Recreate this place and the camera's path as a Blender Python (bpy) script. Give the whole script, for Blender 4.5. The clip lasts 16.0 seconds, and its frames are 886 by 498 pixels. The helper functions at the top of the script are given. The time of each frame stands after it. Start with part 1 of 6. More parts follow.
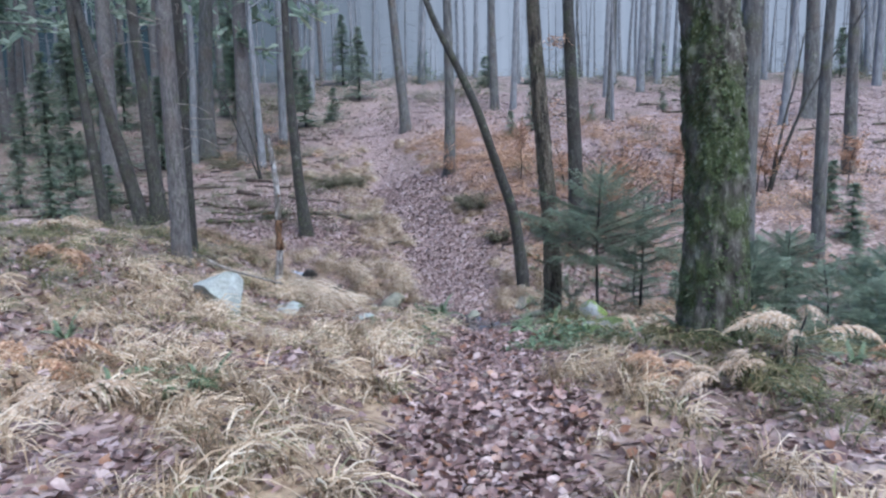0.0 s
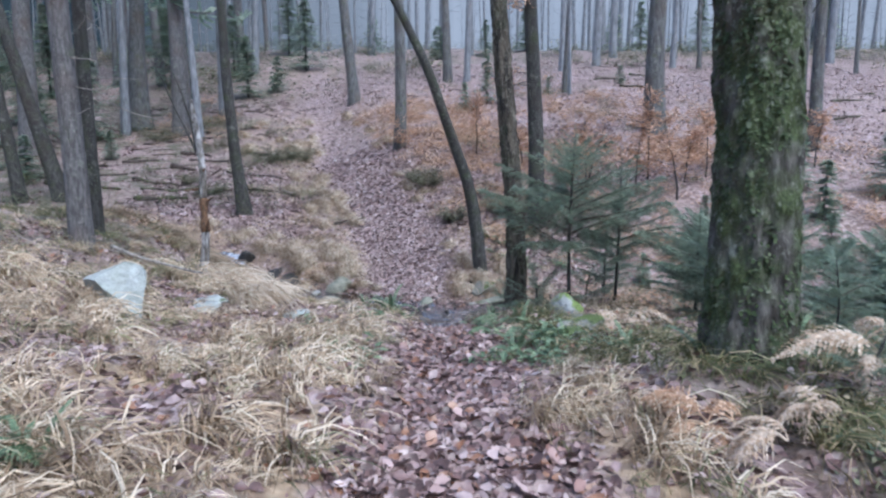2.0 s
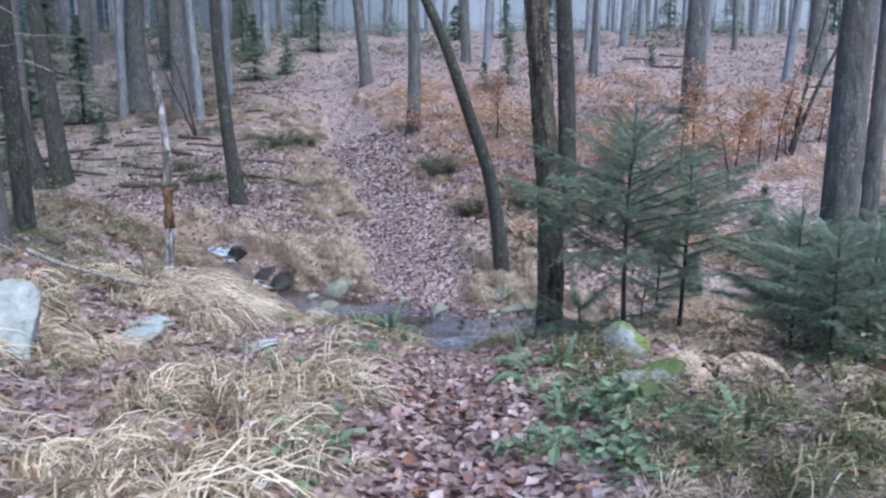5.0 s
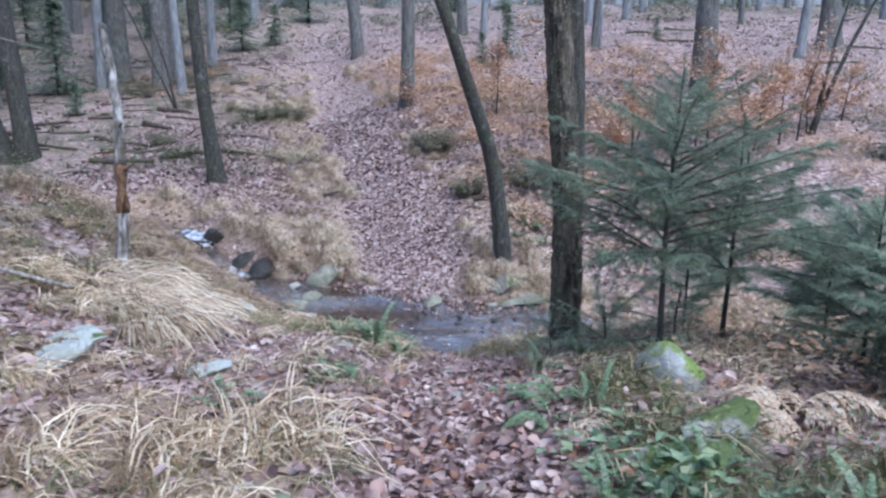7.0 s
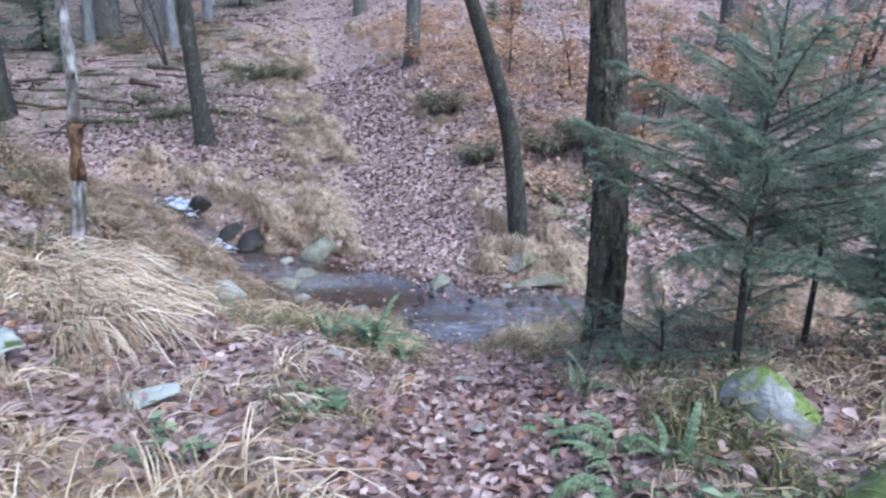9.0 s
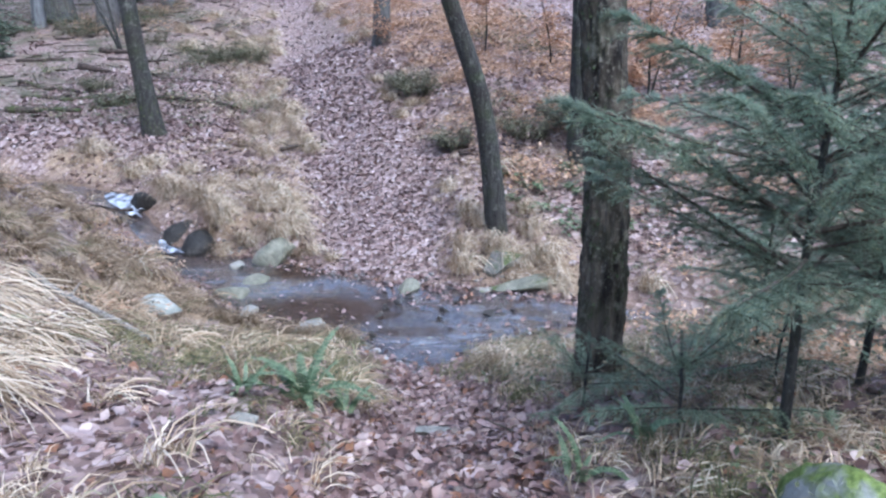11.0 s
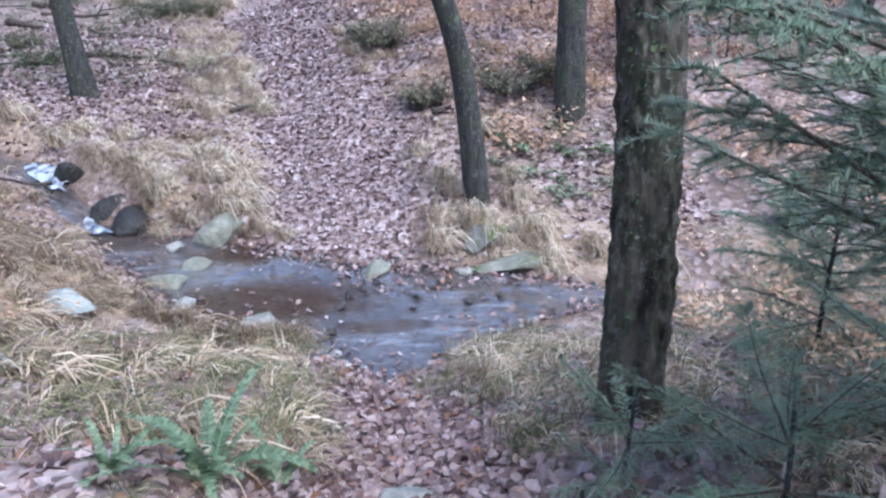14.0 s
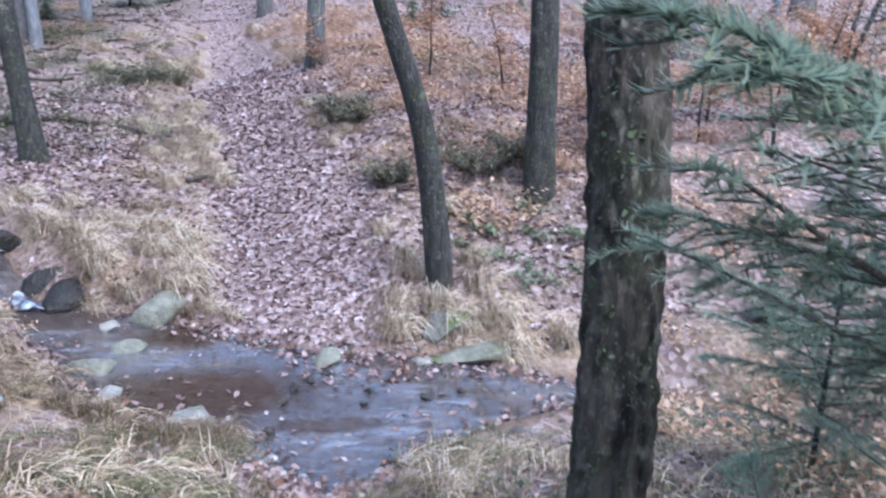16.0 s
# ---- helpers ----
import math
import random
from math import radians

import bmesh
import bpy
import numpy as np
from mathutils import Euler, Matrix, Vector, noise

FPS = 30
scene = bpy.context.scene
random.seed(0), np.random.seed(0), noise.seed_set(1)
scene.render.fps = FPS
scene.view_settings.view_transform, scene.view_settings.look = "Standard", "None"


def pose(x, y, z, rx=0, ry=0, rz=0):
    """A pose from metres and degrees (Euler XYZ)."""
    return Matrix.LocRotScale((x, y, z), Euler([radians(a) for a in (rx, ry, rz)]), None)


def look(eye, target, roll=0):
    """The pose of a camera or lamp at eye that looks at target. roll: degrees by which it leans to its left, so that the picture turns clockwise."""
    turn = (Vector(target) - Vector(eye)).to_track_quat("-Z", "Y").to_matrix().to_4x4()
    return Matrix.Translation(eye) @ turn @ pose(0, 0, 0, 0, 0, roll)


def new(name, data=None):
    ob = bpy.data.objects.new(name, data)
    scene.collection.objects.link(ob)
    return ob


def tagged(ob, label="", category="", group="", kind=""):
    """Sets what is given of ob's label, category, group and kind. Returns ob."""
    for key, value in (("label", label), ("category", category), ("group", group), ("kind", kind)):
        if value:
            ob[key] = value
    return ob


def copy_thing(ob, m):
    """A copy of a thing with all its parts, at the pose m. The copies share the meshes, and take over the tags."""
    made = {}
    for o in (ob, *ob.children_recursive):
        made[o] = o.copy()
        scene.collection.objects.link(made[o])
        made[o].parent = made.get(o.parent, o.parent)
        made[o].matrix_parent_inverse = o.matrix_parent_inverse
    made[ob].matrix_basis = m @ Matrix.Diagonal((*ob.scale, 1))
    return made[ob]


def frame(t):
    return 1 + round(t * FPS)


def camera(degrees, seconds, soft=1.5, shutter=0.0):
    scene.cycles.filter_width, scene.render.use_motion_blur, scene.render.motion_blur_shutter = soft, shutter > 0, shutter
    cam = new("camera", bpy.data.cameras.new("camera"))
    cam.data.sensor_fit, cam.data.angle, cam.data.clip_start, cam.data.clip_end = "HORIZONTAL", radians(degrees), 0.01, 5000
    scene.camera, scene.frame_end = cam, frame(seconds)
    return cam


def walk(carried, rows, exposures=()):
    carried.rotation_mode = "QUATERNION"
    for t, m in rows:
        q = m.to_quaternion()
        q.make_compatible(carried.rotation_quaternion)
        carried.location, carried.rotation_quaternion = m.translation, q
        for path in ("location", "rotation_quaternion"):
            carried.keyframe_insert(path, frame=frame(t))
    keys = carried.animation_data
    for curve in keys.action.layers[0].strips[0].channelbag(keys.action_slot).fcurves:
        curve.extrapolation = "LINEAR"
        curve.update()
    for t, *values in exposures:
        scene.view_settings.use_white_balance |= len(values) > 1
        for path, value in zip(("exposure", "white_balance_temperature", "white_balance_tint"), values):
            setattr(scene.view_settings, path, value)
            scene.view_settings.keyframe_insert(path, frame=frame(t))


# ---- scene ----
# ---- camera and its walk ----
cam = camera(62.6, 16.0, soft=2.4, shutter=0.3)
PATH = [
    (0, (0.024, -17.030, 4.408), (-0.337, -7.137, 2.990), -1.06),
    (0.5, (-0.016, -16.614, 4.371), (-0.175, -6.734, 2.835), -0.46),
    (1, (-0.066, -16.179, 4.381), (0.457, -6.318, 2.801), 0.84),
    (1.5, (-0.021, -15.779, 4.324), (0.579, -5.910, 2.823), -0.26),
    (2, (0.004, -15.373, 4.277), (0.302, -5.532, 2.529), -0.48),
    (2.5, (0.014, -14.913, 4.282), (0.557, -5.080, 2.549), 1.64),
    (3, (0.084, -14.549, 4.226), (0.719, -4.719, 2.505), 0.69),
    (3.5, (0.131, -14.142, 4.192), (0.680, -4.306, 2.472), 0.98),
    (4, (0.060, -13.693, 4.155), (0.673, -3.860, 2.440), 2.12),
    (4.5, (0.084, -13.275, 4.077), (0.363, -3.415, 2.436), 0.16),
    (4.7, (0.101, -13.115, 4.070), (0.164, -3.285, 2.236), -0.29),
    (6.8, (0.110, -11.613, 3.956), (0.229, -1.836, 1.860), -0.19),
    (7, (0.075, -11.427, 3.946), (0.231, -1.679, 1.723), 0.21),
    (7.5, (0.080, -11.047, 3.927), (0.448, -1.316, 1.656), -0.39),
    (8, (0.125, -10.666, 3.894), (0.204, -0.952, 1.518), -0.56),
    (8.5, (0.024, -10.278, 3.830), (-0.003, -0.592, 1.341), 1.98),
    (9, (0.001, -9.988, 3.763), (0.115, -0.356, 1.074), 0.73),
    (9.2, (0.032, -9.844, 3.732), (0.375, -0.192, 1.142), 0.18),
    (11.3, (0.274, -8.411, 3.603), (0.614, 1.147, 0.683), -0.04),
    (11.5, (0.294, -8.298, 3.586), (0.616, 1.279, 0.727), 0.28),
    (12, (0.247, -7.934, 3.500), (0.449, 1.624, 0.566), 1.06),
    (12.5, (0.311, -7.641, 3.413), (0.490, 1.934, 0.532), -1.40),
    (13, (0.296, -7.428, 3.366), (0.271, 2.041, 0.152), -0.04),
    (13.5, (0.242, -7.164, 3.348), (0.708, 2.243, -0.012), 1.15),
    (14, (0.310, -7.048, 3.301), (0.994, 2.338, -0.081), -0.52),
    (14.5, (0.258, -6.907, 3.319), (0.547, 2.513, -0.025), -0.62),
    (15, (0.307, -6.749, 3.308), (1.190, 2.703, 0.163), -0.38),
    (15.5, (0.455, -6.625, 3.286), (1.713, 2.865, 0.392), -0.66),
    (16, (0.499, -6.433, 3.261), (1.589, 3.207, 0.835), 1.58),
]
walk(cam, [(t, look(eye, aim, roll)) for t, eye, aim, roll in PATH], [(0.0, 1.0, 5270, 7), (4.0, 1.1, 5170, 7), (8.0, 1.19, 5150, 8), (12.0, 1.36, 5140, 8), (16.0, 1.46, 5090, 10.5)])

# ---- overcast sky ----
world = bpy.data.worlds.new("sky")
scene.world = world
world.use_nodes = True
sky = world.node_tree.nodes.new("ShaderNodeTexSky")
sky.sky_type, sky.sun_disc = "NISHITA", False
sky.sun_elevation, sky.sun_rotation = radians(58), radians(150)
sky.air_density, sky.dust_density, sky.ozone_density = 1.0, 4.0, 1.0
world.node_tree.links.new(sky.outputs[0], world.node_tree.nodes["Background"].inputs[0])
world.node_tree.nodes["Background"].inputs[1].default_value = 0.13
sun = new("sun", bpy.data.lights.new("sun", "SUN"))
sun.data.energy, sun.data.angle, sun.data.color = 0.9, radians(40), (1.0, 0.96, 0.9)
sun.matrix_world = look((0, 0, 30), (-9, 15, 0))


# ---- small tools ----
def lerp(v, pts):
    return np.interp(v, [p[0] for p in pts], [p[1] for p in pts])


def eased(v, pts, w=0.35):
    return (lerp(v - w, pts) + 2 * lerp(v, pts) + lerp(v + w, pts)) / 4


def hashed(ix, iy, k):
    h = np.sin(ix * 127.1 + iy * 311.7 + k * 74.7) * 43758.5453
    return h - np.floor(h)


def vnoise(x, y, size, k=0):
    """Value noise in -1..1, with features of the given size in metres."""
    x, y = np.asarray(x, float) / size, np.asarray(y, float) / size
    ix, iy = np.floor(x), np.floor(y)
    fx, fy = x - ix, y - iy
    fx, fy = fx * fx * (3 - 2 * fx), fy * fy * (3 - 2 * fy)
    a, b = hashed(ix, iy, k), hashed(ix + 1, iy, k)
    c, d = hashed(ix, iy + 1, k), hashed(ix + 1, iy + 1, k)
    return 2 * ((a + (b - a) * fx) * (1 - fy) + (c + (d - c) * fx) * fy) - 1


# The stream's two edges, its level, and the rise of the near bank.
NEAR_EDGE = [(-14, 7.2), (-6.3, 5.1), (-5.2, 4.3), (-3.8, 2.6), (-3, 1.5), (-2.5, 0.8), (-2, 0.3), (-1.3, -0.2), (-0.6, -0.1), (-0.25, -0.8), (0.2, -1.6), (0.55, -1.1), (1.2, -0.6), (2.3, 0.05), (3.2, 0.3), (6, -1.0), (14, -4.4)]
FAR_EDGE = [(-14, 8.0), (-6.3, 5.9), (-5.2, 5.3), (-3.8, 3.4), (-2.2, 2.8), (-1, 2.0), (0, 1.5), (1.6, 1.3), (3, 0.7), (6, -0.5), (14, -3.9)]
NEAR = [(0, 0.03), (1.5, 0.42), (4, 1.3), (5.5, 1.68), (8.5, 2.15), (11, 2.6), (17, 3.0), (40, 4.2)]
LEVEL = [(-14, 1.0), (-6.2, 0.62), (-5.2, 0.45), (-4.0, 0.06), (-3, 0.0), (1.6, 0.0), (6, -0.25), (14, -0.7)]


def ground(x, y):
    x, y = np.asarray(x, float), np.asarray(y, float)
    yn, yf, lv = eased(x, NEAR_EDGE), eased(x, FAR_EDGE), eased(x, LEVEL)
    dn, df = np.maximum(yn - y, 0), np.maximum(y - yf, 0)
    near = lerp(dn, NEAR)
    bank = np.clip(np.abs(x + 0.5) - 0.9, 0, 1)
    far = 0.2 * np.minimum(df, 52) + 0.05*np.clip(df-52,0,40) + 0.38 * bank * np.clip(df / 0.6, 0, 1) ** 1.5 * np.clip(1.3 - df / 12, 0, 1)
    k = np.clip((x + 0.13 * df + 3.2) / 4.5, 0, 1)
    far = far + (1.15 * k * k * (3 - 2 * k) - 0.3) * np.clip((df - 1) / 6, 0, 1) * np.clip(1.6 - df / 40, 0, 1)
    bed = -0.12 * np.clip(np.minimum(y - yn, yf - y) / 0.3, 0, 1)
    z = lv + np.where(y < yn, near, np.where(y > yf, far, bed))
    z = z + 0.08 * np.exp(-((x + 4.4) ** 2 + (y + 0.3) ** 2) / 1.2)
    z = z - 0.24 * np.exp(-(((x + 2.9) / 0.7) ** 2 + ((y + 0.4) / 0.9) ** 2)) * (y < yn)
    return z

WATER = [(x, z + (0.02 if x > -4 else 0.0)) for x, z in LEVEL]
TRAIL = [(-30, -0.3), (-17, 0.0), (-13, 0.0), (-9.5, 0.3), (-6.5, 0.22), (-3, 0.3), (-1.5, 0.15), (1.5, -0.35), (4, -0.55), (7, -1.0), (10, -1.75), (14.5, -2.75), (20, -4.0), (31, -6.2), (60, -10.5)]


def land(x, y):
    """Height of the ground, with its bumps."""
    x, y = np.asarray(x, float), np.asarray(y, float)
    z = ground(x, y)
    off = np.clip(np.abs(x - lerp(y, TRAIL)) / 1.2 - 0.4, 0, 1)
    dry = np.clip(np.maximum(eased(x, NEAR_EDGE) - y, y - eased(x, FAR_EDGE)) / 0.5, 0, 1)
    z = z + dry * ((0.07 * vnoise(x, y, 1.1, 1) + 0.05 * vnoise(x, y, 0.45, 2)) * (0.25 + 0.75 * off) + 0.12 * off * vnoise(x, y, 3.1, 3))
    z = z + 0.26 * np.exp(-((x - 2.1) ** 2 + (y + 11.0) ** 2) / 0.7)
    return z + 0.02 * vnoise(x, y, 0.2, 4)


def lz(x, y):
    return float(land(x, y))


def sheet(verts, faces, name, mats, smooth=True):
    me = bpy.data.meshes.new(name)
    me.from_pydata([tuple(v) for v in np.asarray(verts, float).tolist()], [], [tuple(f) for f in faces])
    for m in mats if isinstance(mats, (list, tuple)) else [mats]:
        me.materials.append(m)
    me.polygons.foreach_set("use_smooth", [smooth] * len(me.polygons))
    me.update()
    return me


def part(name, me, parent=None, label="", at=None):
    ob = new(name, me)
    if parent is not None:
        ob.parent = parent
    if at is not None:
        ob.matrix_basis = at
    return tagged(ob, label)


def thing(name, x, y, z, label, category, group=""):
    ob = new(name)
    ob.empty_display_size = 0.1
    ob.matrix_basis = pose(x, y, z)
    return tagged(ob, label, category, group)


class Soup:
    """Gathers triangles and quads of many small pieces into one mesh."""

    def __init__(self):
        self.v, self.f, self.m, self.n = [], [], [], 0

    def add(self, verts, faces, mat=0):
        verts = np.asarray(verts, float)
        self.v.append(verts)
        self.f.extend([tuple(i + self.n for i in f) for f in faces])
        self.m.extend([mat] * len(faces))
        self.n += len(verts)

    def mesh(self, name, mats, smooth=True):
        me = sheet(np.concatenate(self.v), self.f, name, mats, smooth)
        me.polygons.foreach_set("material_index", self.m)
        return me


def tube(points, radii, sides=8, rough=0.0, seed=0, flare=0.0, cap=True):
    """A bent, tapering, slightly uneven round bar along the points."""
    pts = np.asarray(points, float)
    n = len(pts)
    way = np.gradient(pts, axis=0)
    way /= np.linalg.norm(way, axis=1)[:, None] + 1e-9
    side = np.cross(way, (0.31, 0.9, 0.29) if abs(way[0][2]) > 0.5 else (0.05, 0.1, 1.0))
    side /= np.linalg.norm(side, axis=1)[:, None] + 1e-9
    up = np.cross(way, side)
    a = np.arange(sides) * 2 * np.pi / sides
    r = np.asarray(radii, float)[:, None] * np.ones(sides)
    if rough:
        ii, jj = np.meshgrid(np.arange(n), np.arange(sides), indexing="ij")
        r = r * (1 + rough * (vnoise(jj * 1.0, ii * 0.45, 1.0, seed) * 0.6 + vnoise(jj * 0.5, ii * 0.2, 1.0, seed + 5) * 0.6))
    if flare:
        h = np.linspace(0, 1, n)[:, None]
        r = r * (1 + flare * np.exp(-h * 14) * (1 + 0.5 * np.sin(a * 3 + seed) + 0.35 * np.sin(a * 5 + 2 * seed)))
    v = pts[:, None] + r[..., None] * (np.cos(a)[:, None] * side[:, None] + np.sin(a)[:, None] * up[:, None])
    f = [(i * sides + j, i * sides + (j + 1) % sides, (i + 1) * sides + (j + 1) % sides, (i + 1) * sides + j) for i in range(n - 1) for j in range(sides)]
    v = v.reshape(-1, 3)
    if cap:
        f += [tuple(range(sides))[::-1], tuple(range((n - 1) * sides, n * sides))]
    return v, f


# ---- materials ----
def nodes_of(name, rough=0.8):
    m = bpy.data.materials.new(name)
    m.use_nodes = True
    nt = m.node_tree
    b = nt.nodes["Principled BSDF"]
    b.inputs["Roughness"].default_value = rough
    return m, nt, b


def ramp(nt, source, stops):
    r = nt.nodes.new("ShaderNodeValToRGB")
    el = r.color_ramp.elements
    while len(el) < len(stops):
        el.new(0.5)
    for e, (p, c) in zip(el, stops):
        e.position, e.color = p, (*c, 1)
    nt.links.new(source, r.inputs[0])
    return r.outputs[0]


def noise_node(nt, scale, detail=5.0, stretch=None, kind="Object"):
    tc = nt.nodes.new("ShaderNodeTexCoord")
    n = nt.nodes.new("ShaderNodeTexNoise")
    n.inputs["Scale"].default_value, n.inputs["Detail"].default_value = scale, detail
    src = tc.outputs[kind]
    if stretch:
        mp = nt.nodes.new("ShaderNodeMapping")
        mp.inputs["Scale"].default_value = stretch
        nt.links.new(src, mp.inputs[0])
        src = mp.outputs[0]
    nt.links.new(src, n.inputs["Vector"])
    return n.outputs["Fac"]


def mixed(nt, fac, a, b):
    x = nt.nodes.new("ShaderNodeMix")
    x.data_type = "RGBA"
    for sock, val in ((x.inputs[0], fac), (x.inputs[6], a), (x.inputs[7], b)):
        if isinstance(val, (int, float)):
            sock.default_value = val
        elif isinstance(val, tuple):
            sock.default_value = (*val, 1)
        else:
            nt.links.new(val, sock)
    return x.outputs[2]


def maths(nt, op, a, b, c=0.5):
    x = nt.nodes.new("ShaderNodeMath")
    x.operation = op
    for sock, val in ((x.inputs[0], a), (x.inputs[1], b), (x.inputs[2], c)):
        if isinstance(val, (int, float)):
            sock.default_value = val
        else:
            nt.links.new(val, sock)
    return x.outputs[0]


def bumped(nt, b, height, strength, distance):
    n = nt.nodes.new("ShaderNodeBump")
    n.inputs["Strength"].default_value, n.inputs["Distance"].default_value = strength, distance
    nt.links.new(height, n.inputs["Height"])
    nt.links.new(n.outputs[0], b.inputs["Normal"])


def bark(name, dark, light, moss, moss_from, moss_to, scale=14.0, lichen=0.0, lichen_colour=(0.42, 0.44, 0.36)):
    """Bark with upright grain, moss patches and pale lichen flecks."""
    m, nt, b = nodes_of(name, 0.85)
    grain = noise_node(nt, scale, 6, (1, 1, 0.22))
    col = ramp(nt, grain, [(0.36, dark), (0.64, light)])
    patch = ramp(nt, noise_node(nt, 3.2, 8), [(moss_from, (0, 0, 0)), (moss_to, (1, 1, 1))])
    fine = ramp(nt, noise_node(nt, 60, 3), [(0.3, tuple(0.55 * c for c in moss)), (0.7, tuple(1.5 * c for c in moss))])
    col = mixed(nt, patch, col, fine)
    if lichen:
        spots = ramp(nt, noise_node(nt, 42, 9, (1, 1, 0.7)), [(0.6 - 0.07 * lichen, (0, 0, 0)), (0.8 - 0.07 * lichen, (0.8, 0.8, 0.8))])
        blots = ramp(nt, noise_node(nt, 6.5, 10, (1, 1, 0.75)), [(0.6, (0, 0, 0)), (0.68, (0.45 * lichen, 0.45 * lichen, 0.45 * lichen))])
        col = mixed(nt, blots, col, lichen_colour)
        zone = ramp(nt, noise_node(nt, 2.1, 4), [(0.35, (0.15, 0.15, 0.15)), (0.65, (1, 1, 1))])
        spots = mixed(nt, zone, (0.0, 0.0, 0.0), spots)
        col = mixed(nt, ramp(nt, noise_node(nt, 1.7, 6, (1, 1, 0.6)), [(0.5, (0, 0, 0)), (0.66, (0.6, 0.6, 0.6))]), col, tuple(c * k for c, k in zip(dark, (1.5, 1.15, 0.95))))
        col = mixed(nt, spots, col, lichen_colour)
    nt.links.new(col, b.inputs["Base Color"])
    bumped(nt, b, noise_node(nt, scale * 1.6, 9, (1, 1, 0.35)), 1.0, 0.035)
    return m


def pieces(name, stops, rough=0.6, through_light=0.0, grain=30.0):
    """Leaves, blades and needles: each island has a tone of its own."""
    m, nt, b = nodes_of(name, rough)
    geo = nt.nodes.new("ShaderNodeNewGeometry")
    col = ramp(nt, geo.outputs["Random Per Island"], stops)
    shade = ramp(nt, noise_node(nt, grain, 3), [(0.3, (0.72, 0.72, 0.72)), (0.7, (1.15, 1.15, 1.15))])
    x = nt.nodes.new("ShaderNodeMix")
    x.data_type, x.blend_type = "RGBA", "MULTIPLY"
    x.inputs[0].default_value = 1.0
    nt.links.new(col, x.inputs[6])
    nt.links.new(shade, x.inputs[7])
    nt.links.new(x.outputs[2], b.inputs["Base Color"])
    if through_light:
        t = nt.nodes.new("ShaderNodeBsdfTranslucent")
        nt.links.new(x.outputs[2], t.inputs[0])
        mx = nt.nodes.new("ShaderNodeMixShader")
        mx.inputs[0].default_value = through_light
        nt.links.new(b.outputs[0], mx.inputs[1])
        nt.links.new(t.outputs[0], mx.inputs[2])
        nt.links.new(mx.outputs[0], nt.nodes["Material Output"].inputs[0])
    return m


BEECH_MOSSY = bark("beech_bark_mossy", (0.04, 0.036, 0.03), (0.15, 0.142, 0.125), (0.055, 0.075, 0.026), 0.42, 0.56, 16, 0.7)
BEECH = bark("beech_bark", (0.06, 0.06, 0.06), (0.15, 0.15, 0.148), (0.08, 0.09, 0.04), 0.55, 0.8, 12, 0.5)
DARK_BARK = bark("dark_bark", (0.02, 0.019, 0.018), (0.062, 0.06, 0.055), (0.04, 0.05, 0.022), 0.5, 0.75, 20, 0.35)
OAK_BARK = bark("rough_bark_lichen", (0.012, 0.01, 0.008), (0.13, 0.11, 0.082), (0.045, 0.052, 0.026), 0.5, 0.68, 13, 0.95, (0.33, 0.31, 0.25))
SPRUCE_BARK = bark("spruce_bark", (0.075, 0.07, 0.07), (0.18, 0.172, 0.17), (0.09, 0.1, 0.06), 0.6, 0.8, 26, 0.5)
# Paler than the near trunks: distance haze is put into this bark colour.
HAZED_BARK = bark("haze_paled_bark", (0.14, 0.145, 0.155), (0.25, 0.26, 0.275), (0.16, 0.18, 0.14), 0.6, 0.85, 9)
DEADWOOD = bark("dead_wood", (0.16, 0.14, 0.12), (0.4, 0.37, 0.33), (0.1, 0.12, 0.05), 0.6, 0.8, 30)
ROTTEN = bark("rotten_wood", (0.06, 0.035, 0.02), (0.22, 0.12, 0.06), (0.1, 0.12, 0.05), 0.65, 0.85, 30)
BIRCH = bark("birch_bark", (0.07, 0.06, 0.055), (0.5, 0.485, 0.47), (0.1, 0.085, 0.065), 0.45, 0.6, 16)
DEBRIS = bark("dark_debris", (0.03, 0.022, 0.018), (0.12, 0.088, 0.072), (0.06, 0.055, 0.035), 0.62, 0.8, 20)
LOG_BARK = bark("wet_log_bark", (0.035, 0.028, 0.022), (0.12, 0.095, 0.075), (0.07, 0.085, 0.03), 0.48, 0.65, 20)

STRAW = pieces("dry_grass", [(0.0, (0.15, 0.1, 0.055)), (0.25, (0.4, 0.285, 0.175)), (0.6, (0.66, 0.53, 0.37)), (0.92, (0.84, 0.74, 0.58)), (1.0, (0.27, 0.28, 0.12))], 0.45, 0.25, 6.0)
PALE_STRAW = pieces("bleached_grass", [(0.0, (0.16, 0.11, 0.06)), (0.3, (0.45, 0.34, 0.23)), (0.65, (0.7, 0.58, 0.43)), (0.95, (0.84, 0.76, 0.63)), (1.0, (0.26, 0.28, 0.13))], 0.5, 0.25, 6.0)
DULL_STRAW = pieces("withered_grass", [(0.0, (0.09, 0.06, 0.035)), (0.4, (0.23, 0.165, 0.1)), (0.8, (0.4, 0.305, 0.2)), (1.0, (0.58, 0.47, 0.35))], 0.6, 0.25, 6.0)
GREEN_GRASS = pieces("green_grass", [(0.0, (0.07, 0.085, 0.035)), (0.45, (0.15, 0.16, 0.065)), (0.75, (0.28, 0.24, 0.12)), (1.0, (0.54, 0.44, 0.28))], 0.6, 0.3)
